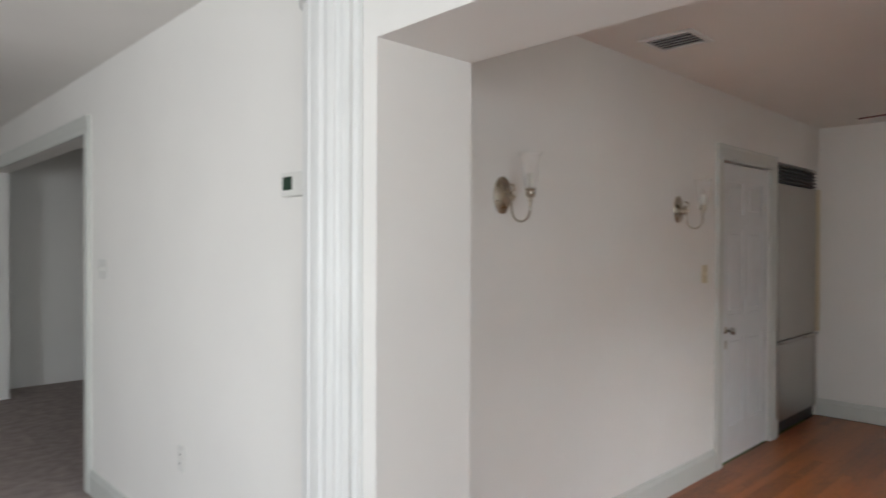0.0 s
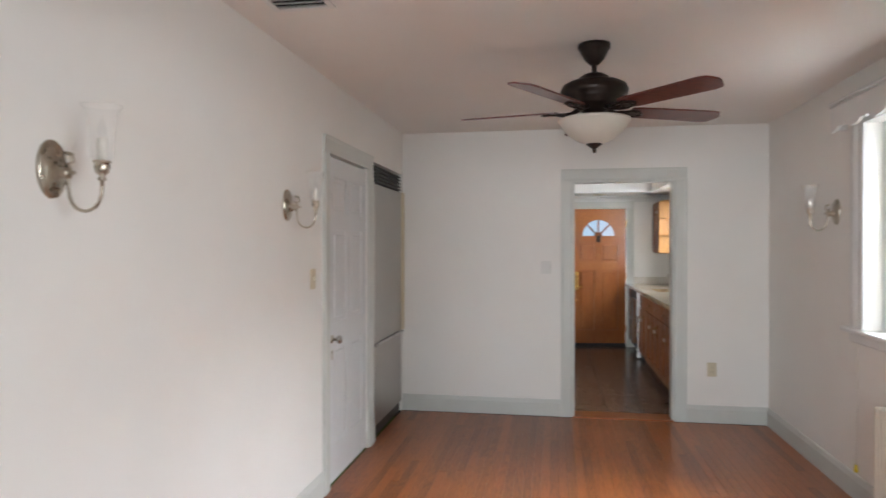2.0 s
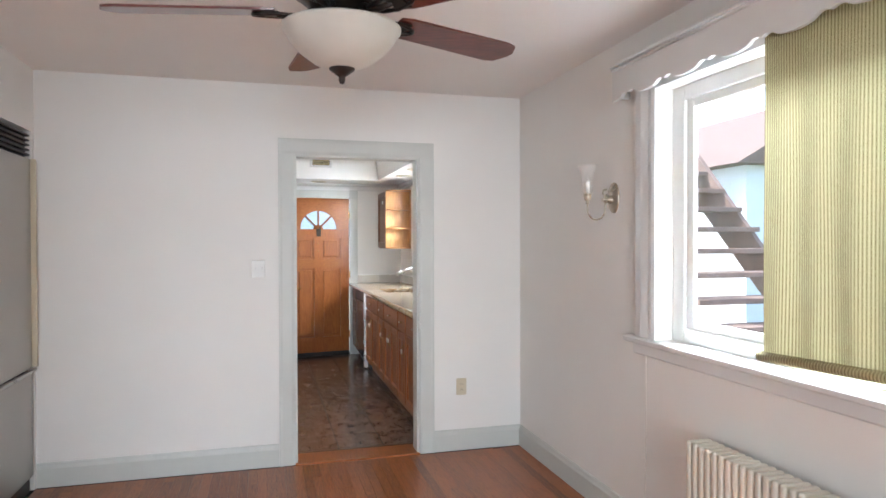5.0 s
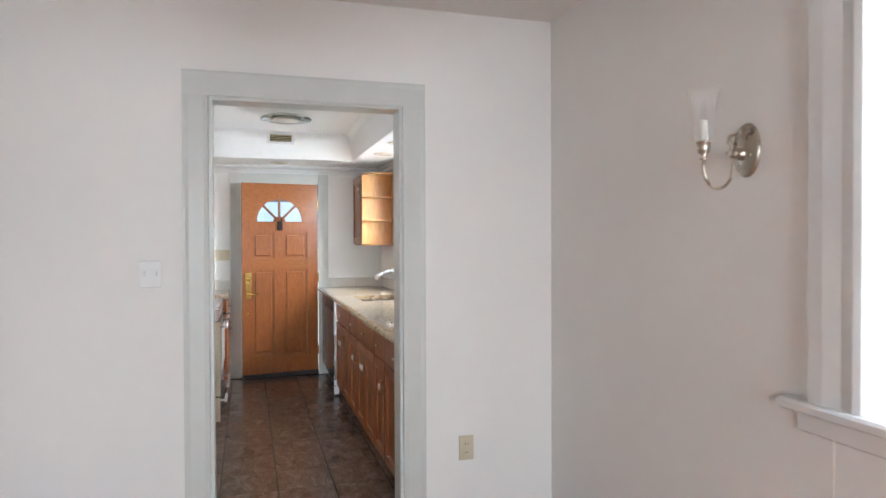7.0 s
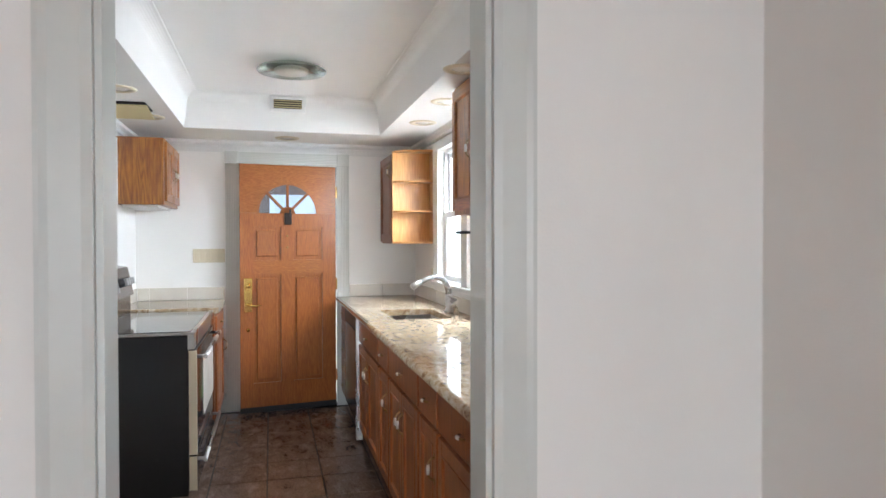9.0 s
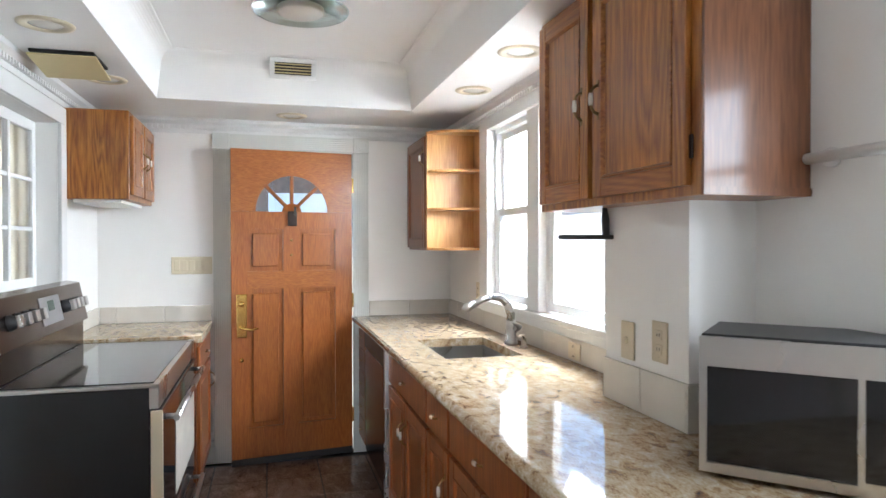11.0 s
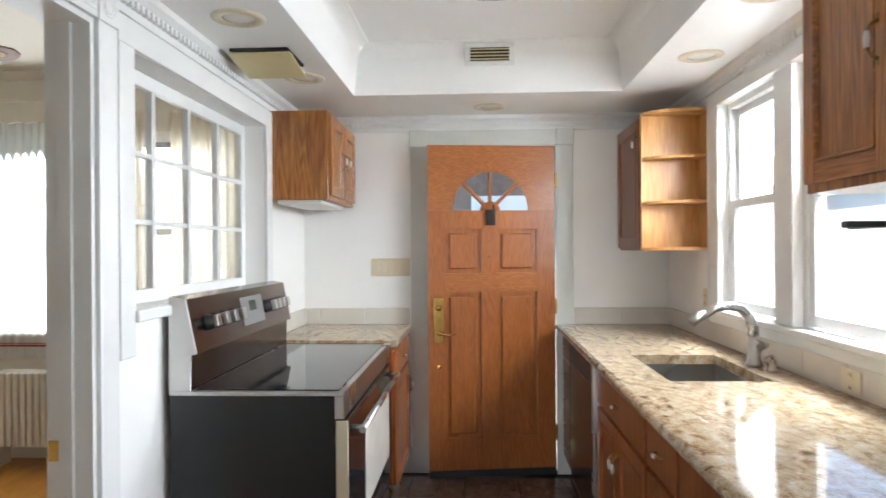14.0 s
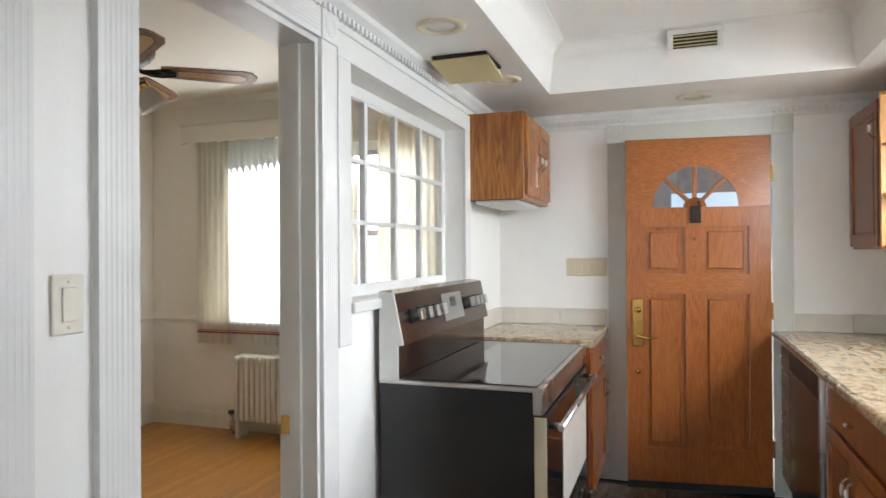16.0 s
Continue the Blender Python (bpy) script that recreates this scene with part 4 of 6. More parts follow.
bm = sweep(fresh(), [(0, 0), (0, 0.02), (0.02, 0.026), (0.11, 0.028), (0.155, 0.028), (0.165, 0)], (WX0, DY0, WZ0), (WX0, DY0, WZ1 + 0.10), (-1, 0, 0), (0, 1, 0))
part("casing_board", bm, WHITE, win)
part("head_board", sweep(fresh(), [(0, 0), (0, 0.024), (0.10, 0.024), (0.10, 0)], (WX0, DY0, WZ1), (WX1, DY0, WZ1), (0, 0, 1), (0, 1, 0)), WHITE, win)
bm = sweep(fresh(), [(-0.03, 0), (-0.03, 0.035), (-0.022, 0.05), (-0.004, 0.05), (0.004, 0.042), (0.004, -0.079), (-0.03, -0.079)], (WX0 - 0.24, DY0, WZ0), (WX1 + 0.24, DY0, WZ0), (0, 0, 1), (0, 1, 0))
part("window_sill", bm, WHITE, win)
part("apron", sweep(fresh(), [(0, 0), (0, 0.014), (-0.05, 0.014), (-0.06, 0)], (WX0 - 0.2, DY0, WZ0 - 0.031), (WX1 + 0.2, DY0, WZ0 - 0.031), (0, 0, 1), (0, 1, 0)), WHITE, win)

# scalloped valance
val = thing("window_valance", (4.85, DY0, 2.3), "white painted wooden valance with scalloped lower edge", "valance")
VX0, VX1, VY = 3.72, 5.90, -1.225
pts = [(VX0, 2.405), (VX1, 2.405)]
n = 170
for i in range(n + 1):
    x = VX1 - (VX1 - VX0) * i / n
    s = (VX1 - x) / 0.30
    k = s - math.floor(s)
    pts.append((x, 2.235 + 0.018 * (0.5 - 0.5 * math.cos(2 * math.pi * k)) + (0.012 * abs(math.sin(4 * math.pi * k)) if 0.25 < k < 0.75 else 0)))
part("front_board", sweep(fresh(), pts, (0, VY, 0), (0, VY + 0.018, 0), (1, 0, 0), (0, 0, 1)), WHITE, val)
part("top_board", box(fresh(), (VX0 - 0.012, DY0 + 0.001, 2.406), (VX1 + 0.012, VY + 0.030, 2.422), 0.005), WHITE, val)
part("return_board", box(fresh(), (VX1 - 0.018, DY0 + 0.001, 2.25), (VX1 - 0.001, VY - 0.001, 2.405)), WHITE, val)
part("bead", tube(fresh(), [(VX0, VY + 0.02, 2.393), (VX1, VY + 0.02, 2.393)], 0.007, 8), WHITE, val)

# striped roller shade
sh = thing("roller_shade", (4.5, -1.25, 1.1), "olive-yellow striped fabric roller shade, drawn down unevenly", "window shade")
bm = fresh()
nx, nz = 60, 16
SX0, SX1 = 4.135, 4.895
g = [[bm.verts.new((SX0 + (SX1 - SX0) * i / nx, -1.258 + 0.007 * math.sin(i * 0.5 + 0.3 * math.sin(j * 0.4)) * (0.25 + j / nz) + 0.004 * math.sin(i * 0.17 + j * 0.3), 2.36 - (2.36 - (1.125 - 0.03 * i / nx)) * j / nz)) for i in range(nx + 1)] for j in range(nz + 1)]
for j in range(nz):
    for i in range(nx):
        bm.faces.new((g[j][i], g[j][i + 1], g[j + 1][i + 1], g[j + 1][i])).smooth = True
ob = part("fabric", bm, SHADE, sh)
part("hem_roll", tube(fresh(), [(SX0, -1.245, 1.118), (SX0 + 0.25, -1.243, 1.106), (SX1, -1.245, 1.086)], 0.019, 12), SHADE, sh, "rolled striped hem")
part("roller", tube(fresh(), [(SX0 - 0.02, -1.265, 2.37), (SX1 + 0.02, -1.265, 2.37)], 0.016, 12), WHITE, sh)
part("cord_clip", box(fresh(), (4.34, -1.24, 1.068), (4.36, -1.225, 1.09), 0.003), BLACKM, sh)
pc = thing("pull_cord", (5.715, DY0 + 0.012, 0.2), "thin cream pull cord with a yellow tag", "cord")
part("cord", tube(fresh(), [(5.715, DY0 + 0.012, 0.98), (5.716, DY0 + 0.011, 0.6), (5.712, DY0 + 0.02, 0.21)], 0.002, 6), PORC, pc)
part("tag", lathe(fresh(), [(0, 0.045), (0.008, 0.04), (0.011, 0.01), (0.012, 0), (0, 0)], 10, Matrix.Translation((5.712, DY0 + 0.02, 0.175))), mat("yellow_plastic", (0.75, 0.6, 0.05), 0.4), pc, "yellow plastic tag")

# finned convector radiator
rad = thing("radiator", (4.5, -1.22, 0), "cream painted slim column radiator beneath the window", "radiator")
bm0 = None
for i in range(34):
    x = 5.20 - i * 0.0395
    if bm0 is None:
        bm = box(fresh(), (-0.0165, -0.058, 0.10), (0.0165, 0.058, 0.685), 0.012, 3)
        first = part("section", bm, IRONW, rad, m=Matrix.Translation((x, -1.213, 0)))
        bm0 = first.data
    else:
        ob = new("section", bm0)
        ob.parent = rad
        ob.location = (-i * 0.0395, 0, 0)
        tagged(ob)
part("header_pipe", tube(fresh(), [(5.19, -1.213, 0.64), (3.90, -1.213, 0.64)], 0.02, 12), IRONW, rad)
part("footer_pipe", tube(fresh(), [(5.19, -1.213, 0.14), (3.90, -1.213, 0.14)], 0.02, 12), IRONW, rad)
for x in (5.0, 4.1):
    part("foot", box(fresh(), (x - 0.015, -1.25, 0), (x + 0.015, -1.18, 0.11), 0.004), IRONW, rad)


# ---- kitchen things ----
def bail_handle(parent, o, u, v):
    """A brass bow handle with a white porcelain grip; o at its centre, bow along u, standing off along u x v."""
    M = frame_of(o, u, v)
    bm = fresh()
    tube(bm, [(-0.044, 0, 0.002), (-0.04, 0, 0.012), (-0.03, 0, 0.022), (-0.017, 0, 0.026), (0.017, 0, 0.026), (0.03, 0, 0.022), (0.04, 0, 0.012), (0.044, 0, 0.002)], [0.006, 0.0045, 0.004, 0.005, 0.005, 0.004, 0.0045, 0.006], 8)
    for s in (-1, 1):
        box(bm, (s * 0.05 - 0.012, -0.006, 0), (s * 0.05 + 0.012, 0.006, 0.004), 0.002, 1)
    h = part("handle", bm, ABRASS, parent, "brass bow handle with porcelain grip", M)
    part("grip", lathe(fresh(), [(0, -0.02), (0.006, -0.019), (0.0078, 0), (0.006, 0.019), (0, 0.02)], 12, Matrix.Translation((0, 0, 0.026)) @ pose(0, 0, 0, 0, 90, 0)), PORC, parent, "white porcelain grip", M)
    return h


def knob_pull(parent, o, u, v):
    M = frame_of(o, u, v)
    h = part("handle", tube(fresh(), [(-0.03, 0, 0.002), (-0.024, 0, 0.014), (0, 0, 0.02), (0.024, 0, 0.014), (0.03, 0, 0.002)], 0.004, 8), ABRASS, parent, "brass bow handle with porcelain grip", M)
    part("grip", lathe(fresh(), [(0, -0.014), (0.006, -0.012), (0.008, 0), (0.006, 0.012), (0, 0.014)], 12, Matrix.Translation((0, 0, 0.02)) @ pose(0, 0, 0, 0, 90, 0)), PORC, parent, "white porcelain grip", M)


def cab_door(parent, o, u, v, w, h, side, material=None, low=False, vertical=True):
    """A framed oak door with a moulded panel; side says which edge carries the handle."""
    M = frame_of(o, u, v)
    s = min(0.055, w * 0.22)
    mt = material or OAK
    d = part("door", box(fresh(), (0.004, 0.004, 0), (w - 0.004, h - 0.004, 0.011)), mt, parent, m=M)
    for a in (0, w - s):
        part("stile", box(fresh(), (a, 0, 0.0005), (a + s - 0.0006, h, 0.02), 0.003, 2), mt, d, m=M)
    for a in (0, h - s):
        part("rail", box(fresh(), (s, a, 0.0005), (w - s - 0.0006, a + s, 0.0196), 0.003, 2), OAKH if mt is OAK else mt, d, m=M)
    for a, b2, uu in (((s, s), (w - s, s), (0, 1)), ((s, h - s), (w - s, h - s), (0, -1)), ((s, s), (s, h - s), (1, 0)), ((w - s, s), (w - s, h - s), (-1, 0))):
        part("panel_moulding", sweep(fresh(), [(0, 0.0105), (0, 0.0225), (0.005, 0.0225), (0.010, 0.017), (0.013, 0.0105)], (a[0], a[1], 0), (b2[0], b2[1], 0), (uu[0], uu[1], 0), (0, 0, 1)), OAKH if mt is OAK else mt, d, m=M)
    hx = (0.04 if low else 0.028) if side < 0 else w - (0.04 if low else 0.028)
    hy = min(0.30, h * 0.5) if low else h - 0.14
    c = M @ Vector((hx, hy, 0.02))
    bail_handle(d, c, v, -Vector(u))
    return d


def base_unit(x0, x1, yf, doors, depth, label, facing=1, group="kitchen base cabinets", ztop=0.912):
    """A base cabinet along x whose front is at yf and looks to facing * y."""
    yb = yf - facing * depth
    top = thing("base_cabinet", ((x0 + x1) / 2, (yf + yb) / 2, 0), label, "cabinet", group)
    lo, hi = sorted((yf - facing * 0.021, yb))
    part("body", box(fresh(), (x0 + 0.001, lo, 0.10), (x1 - 0.001, hi, ztop - 0.19)), OAKB, top)
    part("face_frame", boxes(((x0 + 0.001, min(yf - facing * 0.021, yf - facing * 0.045), ztop - 0.19), (x1 - 0.001, max(yf - facing * 0.021, yf - facing * 0.045), ztop))), OAKB, top)
    lo, hi = sorted((yf - facing * 0.08, yb))
    part("kick_board", box(fresh(), (x0 + 0.001, lo, 0.0), (x1 - 0.001, hi, 0.0995)), OAKD, top)
    u = (-facing, 0, 0)
    xs = x1 if facing > 0 else x0
    w = x1 - x0
    o = (xs - facing * 0.012, yf - facing * 0.02, ztop - 0.175)
    M = frame_of(o, u, (0, 0, 1))
    dr = part("drawer_front", box(fresh(), (0, 0, 0), (w - 0.024, 0.15, 0.02), 0.005), OAKB, top, m=M)
    c = M @ Vector(((w - 0.024) / 2, 0.075, 0.02))
    knob_pull(dr, c, u, (0, 0, 1))
    n = doors
    dw = (w - 0.024 - 0.004 * (n - 1)) / n
    for i in range(n):
        oo = (xs - facing * (0.012 + i * (dw + 0.004)), yf - facing * 0.02, 0.12)
        side = (1 if i == 0 else -1) if n == 2 else 1
        cab_door(top, oo, u, (0, 0, 1), dw, ztop - 0.20 - 0.12 + 0.005, side, OAKB)
    return top


YF = -0.615
for x0, x1, n in ((9.69, 10.56, 2), (9.35, 9.69, 1), (8.62, 9.35, 2), (8.29, 8.62, 1), (7.60, 8.29, 1)):
    base_unit(x0, x1, YF, n, 0.60, "oak base cabinet with one drawer and panelled %s" % ("doors" if n == 2 else "door"))
# sink basin hangs in the wide unit; drawer tower and dishwasher at the far end
tw = thing("drawer_tower", (11.585, -0.93, 0), "narrow oak drawer unit beside the back door", "cabinet", "kitchen base cabinets")
part("body", box(fresh(), (11.43, KY0 + 0.075, 0.10), (11.735, YF - 0.021, 0.912)), OAKD, tw)
part("kick_board", box(fresh(), (11.43, KY0 + 0.1, 0), (11.735, YF - 0.08, 0.0995)), OAKD, tw)
for i in range(5):
    M = frame_of((11.73, YF - 0.02, 0.125 + i * 0.157), (-1, 0, 0), (0, 0, 1))
    d = part("drawer_front", box(fresh(), (0, 0, 0), (0.29, 0.147, 0.02), 0.004), OAKD, tw, m=M)
    knob_pull(d, M @ Vector((0.145, 0.075, 0.02)), (-1, 0, 0), (0, 0, 1))
dwm = thing("dishwasher", (11.0, -0.93, 0), "dark stainless dishwasher under the granite counter", "dishwasher")
part("body", box(fresh(), (10.60, KY0 + 0.075, 0.1), (11.42, YF - 0.03, 0.905)), BLACKM, dwm)
part("front_door", box(fresh(), (10.61, YF - 0.03, 0.11), (11.41, YF + 0.0, 0.78), 0.006), DSTEEL, dwm, "dark reflective front panel")
part("control_strip", box(fresh(), (10.61, YF - 0.03, 0.785), (11.41, YF + 0.004, 0.90), 0.006), BLACKM, dwm)
part("edge_trim", box(fresh(), (10.575, YF - 0.03, 0.02), (10.608, YF + 0.016, 0.905), 0.003), STEEL, dwm, "bright steel edge trim")
part("kick_plate", box(fresh(), (10.61, YF - 0.09, 0), (11.41, YF - 0.06, 0.1)), BLACKM, dwm)

# right-hand counter with a sink cut-out
CF = -0.585
SKX0, SKX1, SKY0, SKY1 = 9.93, 10.52, -1.135, -0.765
ct = thing("countertop", (9.7, -0.93, CTZ - 0.04), "polished speckled brown granite countertop with sink cut-out", "countertop")
for lo, hi in (((7.60, KY0 - 0.027, CTZ - 0.042), (8.655, CF, CTZ)), ((8.655, KY0 + 0.19, CTZ - 0.042), (9.115, CF, CTZ)), ((9.115, KY0 + 0.003, CTZ - 0.042), (SKX0, CF, CTZ)), ((SKX1, KY0 + 0.003, CTZ - 0.042), (KX1 - 0.003, CF, CTZ)), ((SKX0, SKY1, CTZ - 0.042), (SKX1, CF, CTZ)), ((SKX0, KY0 + 0.003, CTZ - 0.042), (SKX1, SKY0, CTZ))):
    part("slab", box(fresh(), lo, hi), GRANITE, ct)
part("rounded_edge", tube(fresh(), [(7.6, CF - 0.004, CTZ - 0.021), (KX1 - 0.003, CF - 0.004, CTZ - 0.021)], 0.0213, 16), GRANITE, ct)
sk = thing("sink", (10.22, -0.95, CTZ - 0.2), "stainless steel undermount sink bowl", "sink")
bm = fresh()
a, b2 = (SKX0 - 0.008, SKY0 - 0.008), (SKX1 + 0.008, SKY1 + 0.008)
for lo, hi in (((a[0], a[1], CTZ - 0.21), (b2[0], b2[1], CTZ - 0.205)), ((a[0], a[1], CTZ - 0.205), (a[0] + 0.006, b2[1], CTZ - 0.043)), ((b2[0] - 0.006, a[1], CTZ - 0.205), (b2[0], b2[1], CTZ - 0.043)), ((a[0] + 0.006, a[1], CTZ - 0.205), (b2[0] - 0.006, a[1] + 0.006, CTZ - 0.043)), ((a[0] + 0.006, b2[1] - 0.006, CTZ - 0.205), (b2[0] - 0.006, b2[1], CTZ - 0.043))):
    box(bm, lo, hi)
part("bowl", bm, STEEL, sk)
part("drain", lathe(fresh(), [(0, 0.004), (0.03, 0.003), (0.043, 0.006), (0.045, 0)], 20, Matrix.Translation((10.22, -0.95, CTZ - 0.205))), NICKEL, sk)

fc = thing("kitchen_faucet", (10.26, -1.20, CTZ), "brushed nickel pull-out faucet with side lever", "faucet")
F = Matrix.Translation((10.26, -1.20, CTZ)) @ pose(0, 0, 0, 0, 0, 32)
part("base", lathe(fresh(), [(0, 0), (0.034, 0), (0.034, 0.012), (0.028, 0.03), (0.027, 0.09), (0.024, 0.12), (0, 0.125)], 24), STEEL, fc, m=F)
part("spout", tube(fresh(), [(0, 0, 0.1), (0.0, 0.0, 0.15), (0.012, 0.012, 0.2), (0.03, 0.045, 0.235), (0.05, 0.095, 0.245), (0.07, 0.15, 0.235), (0.085, 0.195, 0.21)], [0.024, 0.022, 0.02, 0.0185, 0.018, 0.018, 0.019], 16), STEEL, fc, m=F)
part("spray_head", tube(fresh(), [(0.083, 0.19, 0.213), (0.096, 0.23, 0.198), (0.102, 0.25, 0.178)], [0.02, 0.023, 0.02], 16), STEEL, fc, m=F)
part("lever", tube(fresh(), [(-0.02, 0, 0.075), (-0.045, -0.01, 0.09), (-0.06, 0.03, 0.105), (-0.065, 0.075, 0.125)], [0.018, 0.016, 0.009, 0.007], 12), STEEL, fc, m=F)
sd = thing("soap_dispenser", (10.12, -1.215, CTZ), "small chrome soap dispenser beside the faucet", "soap dispenser")
part("collar", lathe(fresh(), [(0, 0), (0.02, 0), (0.02, 0.008), (0.013, 0.014), (0.013, 0.05), (0, 0.05)], 18, Matrix.Translation((10.12, -1.215, CTZ))), NICKEL, sd)
part("pump", tube(fresh(), [(10.12, -1.215, CTZ + 0.05), (10.12, -1.213, CTZ + 0.062), (10.105, -1.19, CTZ + 0.064), (10.095, -1.175, CTZ + 0.056)], 0.007, 10), NICKEL, sd)

# splash tiles along walls and pier
spl = thing("backsplash", (10, KY0, CTZ), "low course of cream splash tiles above the counter", "backsplash", kind="structure")
x = 9.125
while x < KX1 - 0.02:
    x1 = min(x + 0.295, KX1 - 0.012)
    part("tile", box(fresh(), (x, KY0 + 0.001, CTZ + 0.001), (x1, KY0 + 0.012, CTZ + 0.105), 0.002, 1), SPLASH, spl)
    x = x1 + 0.003
for x0, x1 in ((8.658, 8.88), (8.883, 9.108)):
    part("tile", box(fresh(), (x0, KY0 + 0.186, CTZ + 0.001), (x1, KY0 + 0.198, CTZ + 0.135), 0.002, 1), SPLASH, spl)
part("tile", box(fresh(), (8.646, KY0 - 0.028, CTZ + 0.001), (8.658, KY0 + 0.198, CTZ + 0.135), 0.002, 1), SPLASH, spl)
y = KY0 + 0.014
while y < BDY0 - 0.13:
    y1 = min(y + 0.295, BDY0 - 0.115)
    part("tile", box(fresh(), (KX1 - 0.012, y, CTZ + 0.001), (KX1 - 0.001, y1, CTZ + 0.105), 0.002, 1), SPLASH, spl)
    y = y1 + 0.003
for y0, y1 in ((0.37, 0.66), (0.663, 0.95), (0.953, KY1 - 0.014)):
    part("tile", box(fresh(), (KX1 - 0.012, y0, CTZ + 0.001), (KX1 - 0.001, y1, CTZ + 0.105), 0.002, 1), SPLASH, spl)
for x0, x1 in ((11.06, 11.38), (11.383, KX1 - 0.013)):
    part("tile", box(fresh(), (x0, KY1 - 0.012, CTZ + 0.001), (x1, KY1 - 0.001, CTZ + 0.105), 0.002, 1), SPLASH, spl)

# kitchen window: two double-hung lights
kw = thing("window_2", (10.1, KY0, KWZ0), "pair of white double-hung sash windows above the sink", "window", kind="structure")
part("mullion", box(fresh(), (10.09, KY0 - 0.09, KWZ0), (10.24, KY0 + 0.012, KWZ1), 0.004), WHITE, kw)
for a, b2 in ((KWX0, 10.09), (10.24, KWX1)):
    zm = (KWZ0 + KWZ1) / 2 + 0.01
    bm = fresh()
    for lo, hi in (((a, KY0 - 0.10, KWZ0), (a + 0.035, KY0 - 0.03, KWZ1)), ((b2 - 0.035, KY0 - 0.10, KWZ0), (b2, KY0 - 0.03, KWZ1)), ((a + 0.035, KY0 - 0.10, KWZ1 - 0.03), (b2 - 0.035, KY0 - 0.03, KWZ1))):
        box(bm, lo, hi, 0.003)
    part("window_frame", bm, WHITE, kw)
    for z0, z1, yy in ((KWZ0 + 0.01, zm + 0.02, KY0 - 0.06), (zm - 0.02, KWZ1 - 0.03, KY0 - 0.09)):
        bm = fresh()
        for lo, hi in (((a + 0.036, yy, z0), (a + 0.08, yy + 0.028, z1)), ((b2 - 0.08, yy, z0), (b2 - 0.036, yy + 0.028, z1)), ((a + 0.08, yy, z0), (b2 - 0.08, yy + 0.028, z0 + 0.045)), ((a + 0.08, yy, z1 - 0.04), (b2 - 0.08, yy + 0.028, z1))):
            box(bm, lo, hi, 0.003)
        s = part("sash", bm, WHITE, kw)
        p = part("pane", box(fresh(), (a + 0.08, yy + 0.012, z0 + 0.045), (b2 - 0.08, yy + 0.016, z1 - 0.04)), GLASS, s)
        p.visible_shadow = False
for x0, u in ((KWX0, (-1, 0, 0)), (KWX1, (1, 0, 0))):
    part("casing_board", sweep(fresh(), [(0, 0), (0, 0.02), (0.02, 0.024), (0.10, 0.022), (0.13, 0.026), (0.14, 0)], (x0, KY0, KWZ0 - 0.02), (x0, KY0, KWZ1), u, (0, 1, 0)), WHITE, kw)
part("head_board", box(fresh(), (KWX0 - 0.14, KY0 + 0.0, KWZ1), (KWX1 + 0.14, KY0 + 0.024, KWZ1 + 0.05), 0.003), WHITE, kw)
part("window_sill", box(fresh(), (KWX0 - 0.15, KY0 - 0.10, KWZ0 - 0.03), (KWX1 + 0.17, KY0 + 0.035, KWZ0 - 0.001), 0.006), WHITE, kw)
part("apron", box(fresh(), (KWX0 - 0.12, KY0 + 0.001, KWZ0 - 0.075), (KWX1 + 0.14, KY0 + 0.014, KWZ0 - 0.031), 0.004), WHITE, kw)


# unseen small side-light over the near counter, inferred from sheen on the cabinet end
sw = thing("window_5", (7.93, KY0 - 0.1, SWZ0), "unseen narrow white framed window over the near counter", "window", kind="structure")
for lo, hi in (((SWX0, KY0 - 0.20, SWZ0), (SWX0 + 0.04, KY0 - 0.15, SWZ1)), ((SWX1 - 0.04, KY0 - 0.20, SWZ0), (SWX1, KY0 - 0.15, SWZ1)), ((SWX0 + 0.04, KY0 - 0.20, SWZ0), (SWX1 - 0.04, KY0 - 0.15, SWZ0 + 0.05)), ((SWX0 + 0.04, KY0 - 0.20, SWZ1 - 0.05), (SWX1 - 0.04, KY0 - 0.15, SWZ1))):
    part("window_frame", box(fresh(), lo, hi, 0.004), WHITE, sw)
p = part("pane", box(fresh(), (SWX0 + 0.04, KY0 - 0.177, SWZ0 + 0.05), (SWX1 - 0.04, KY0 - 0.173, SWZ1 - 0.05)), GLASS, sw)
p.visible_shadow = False


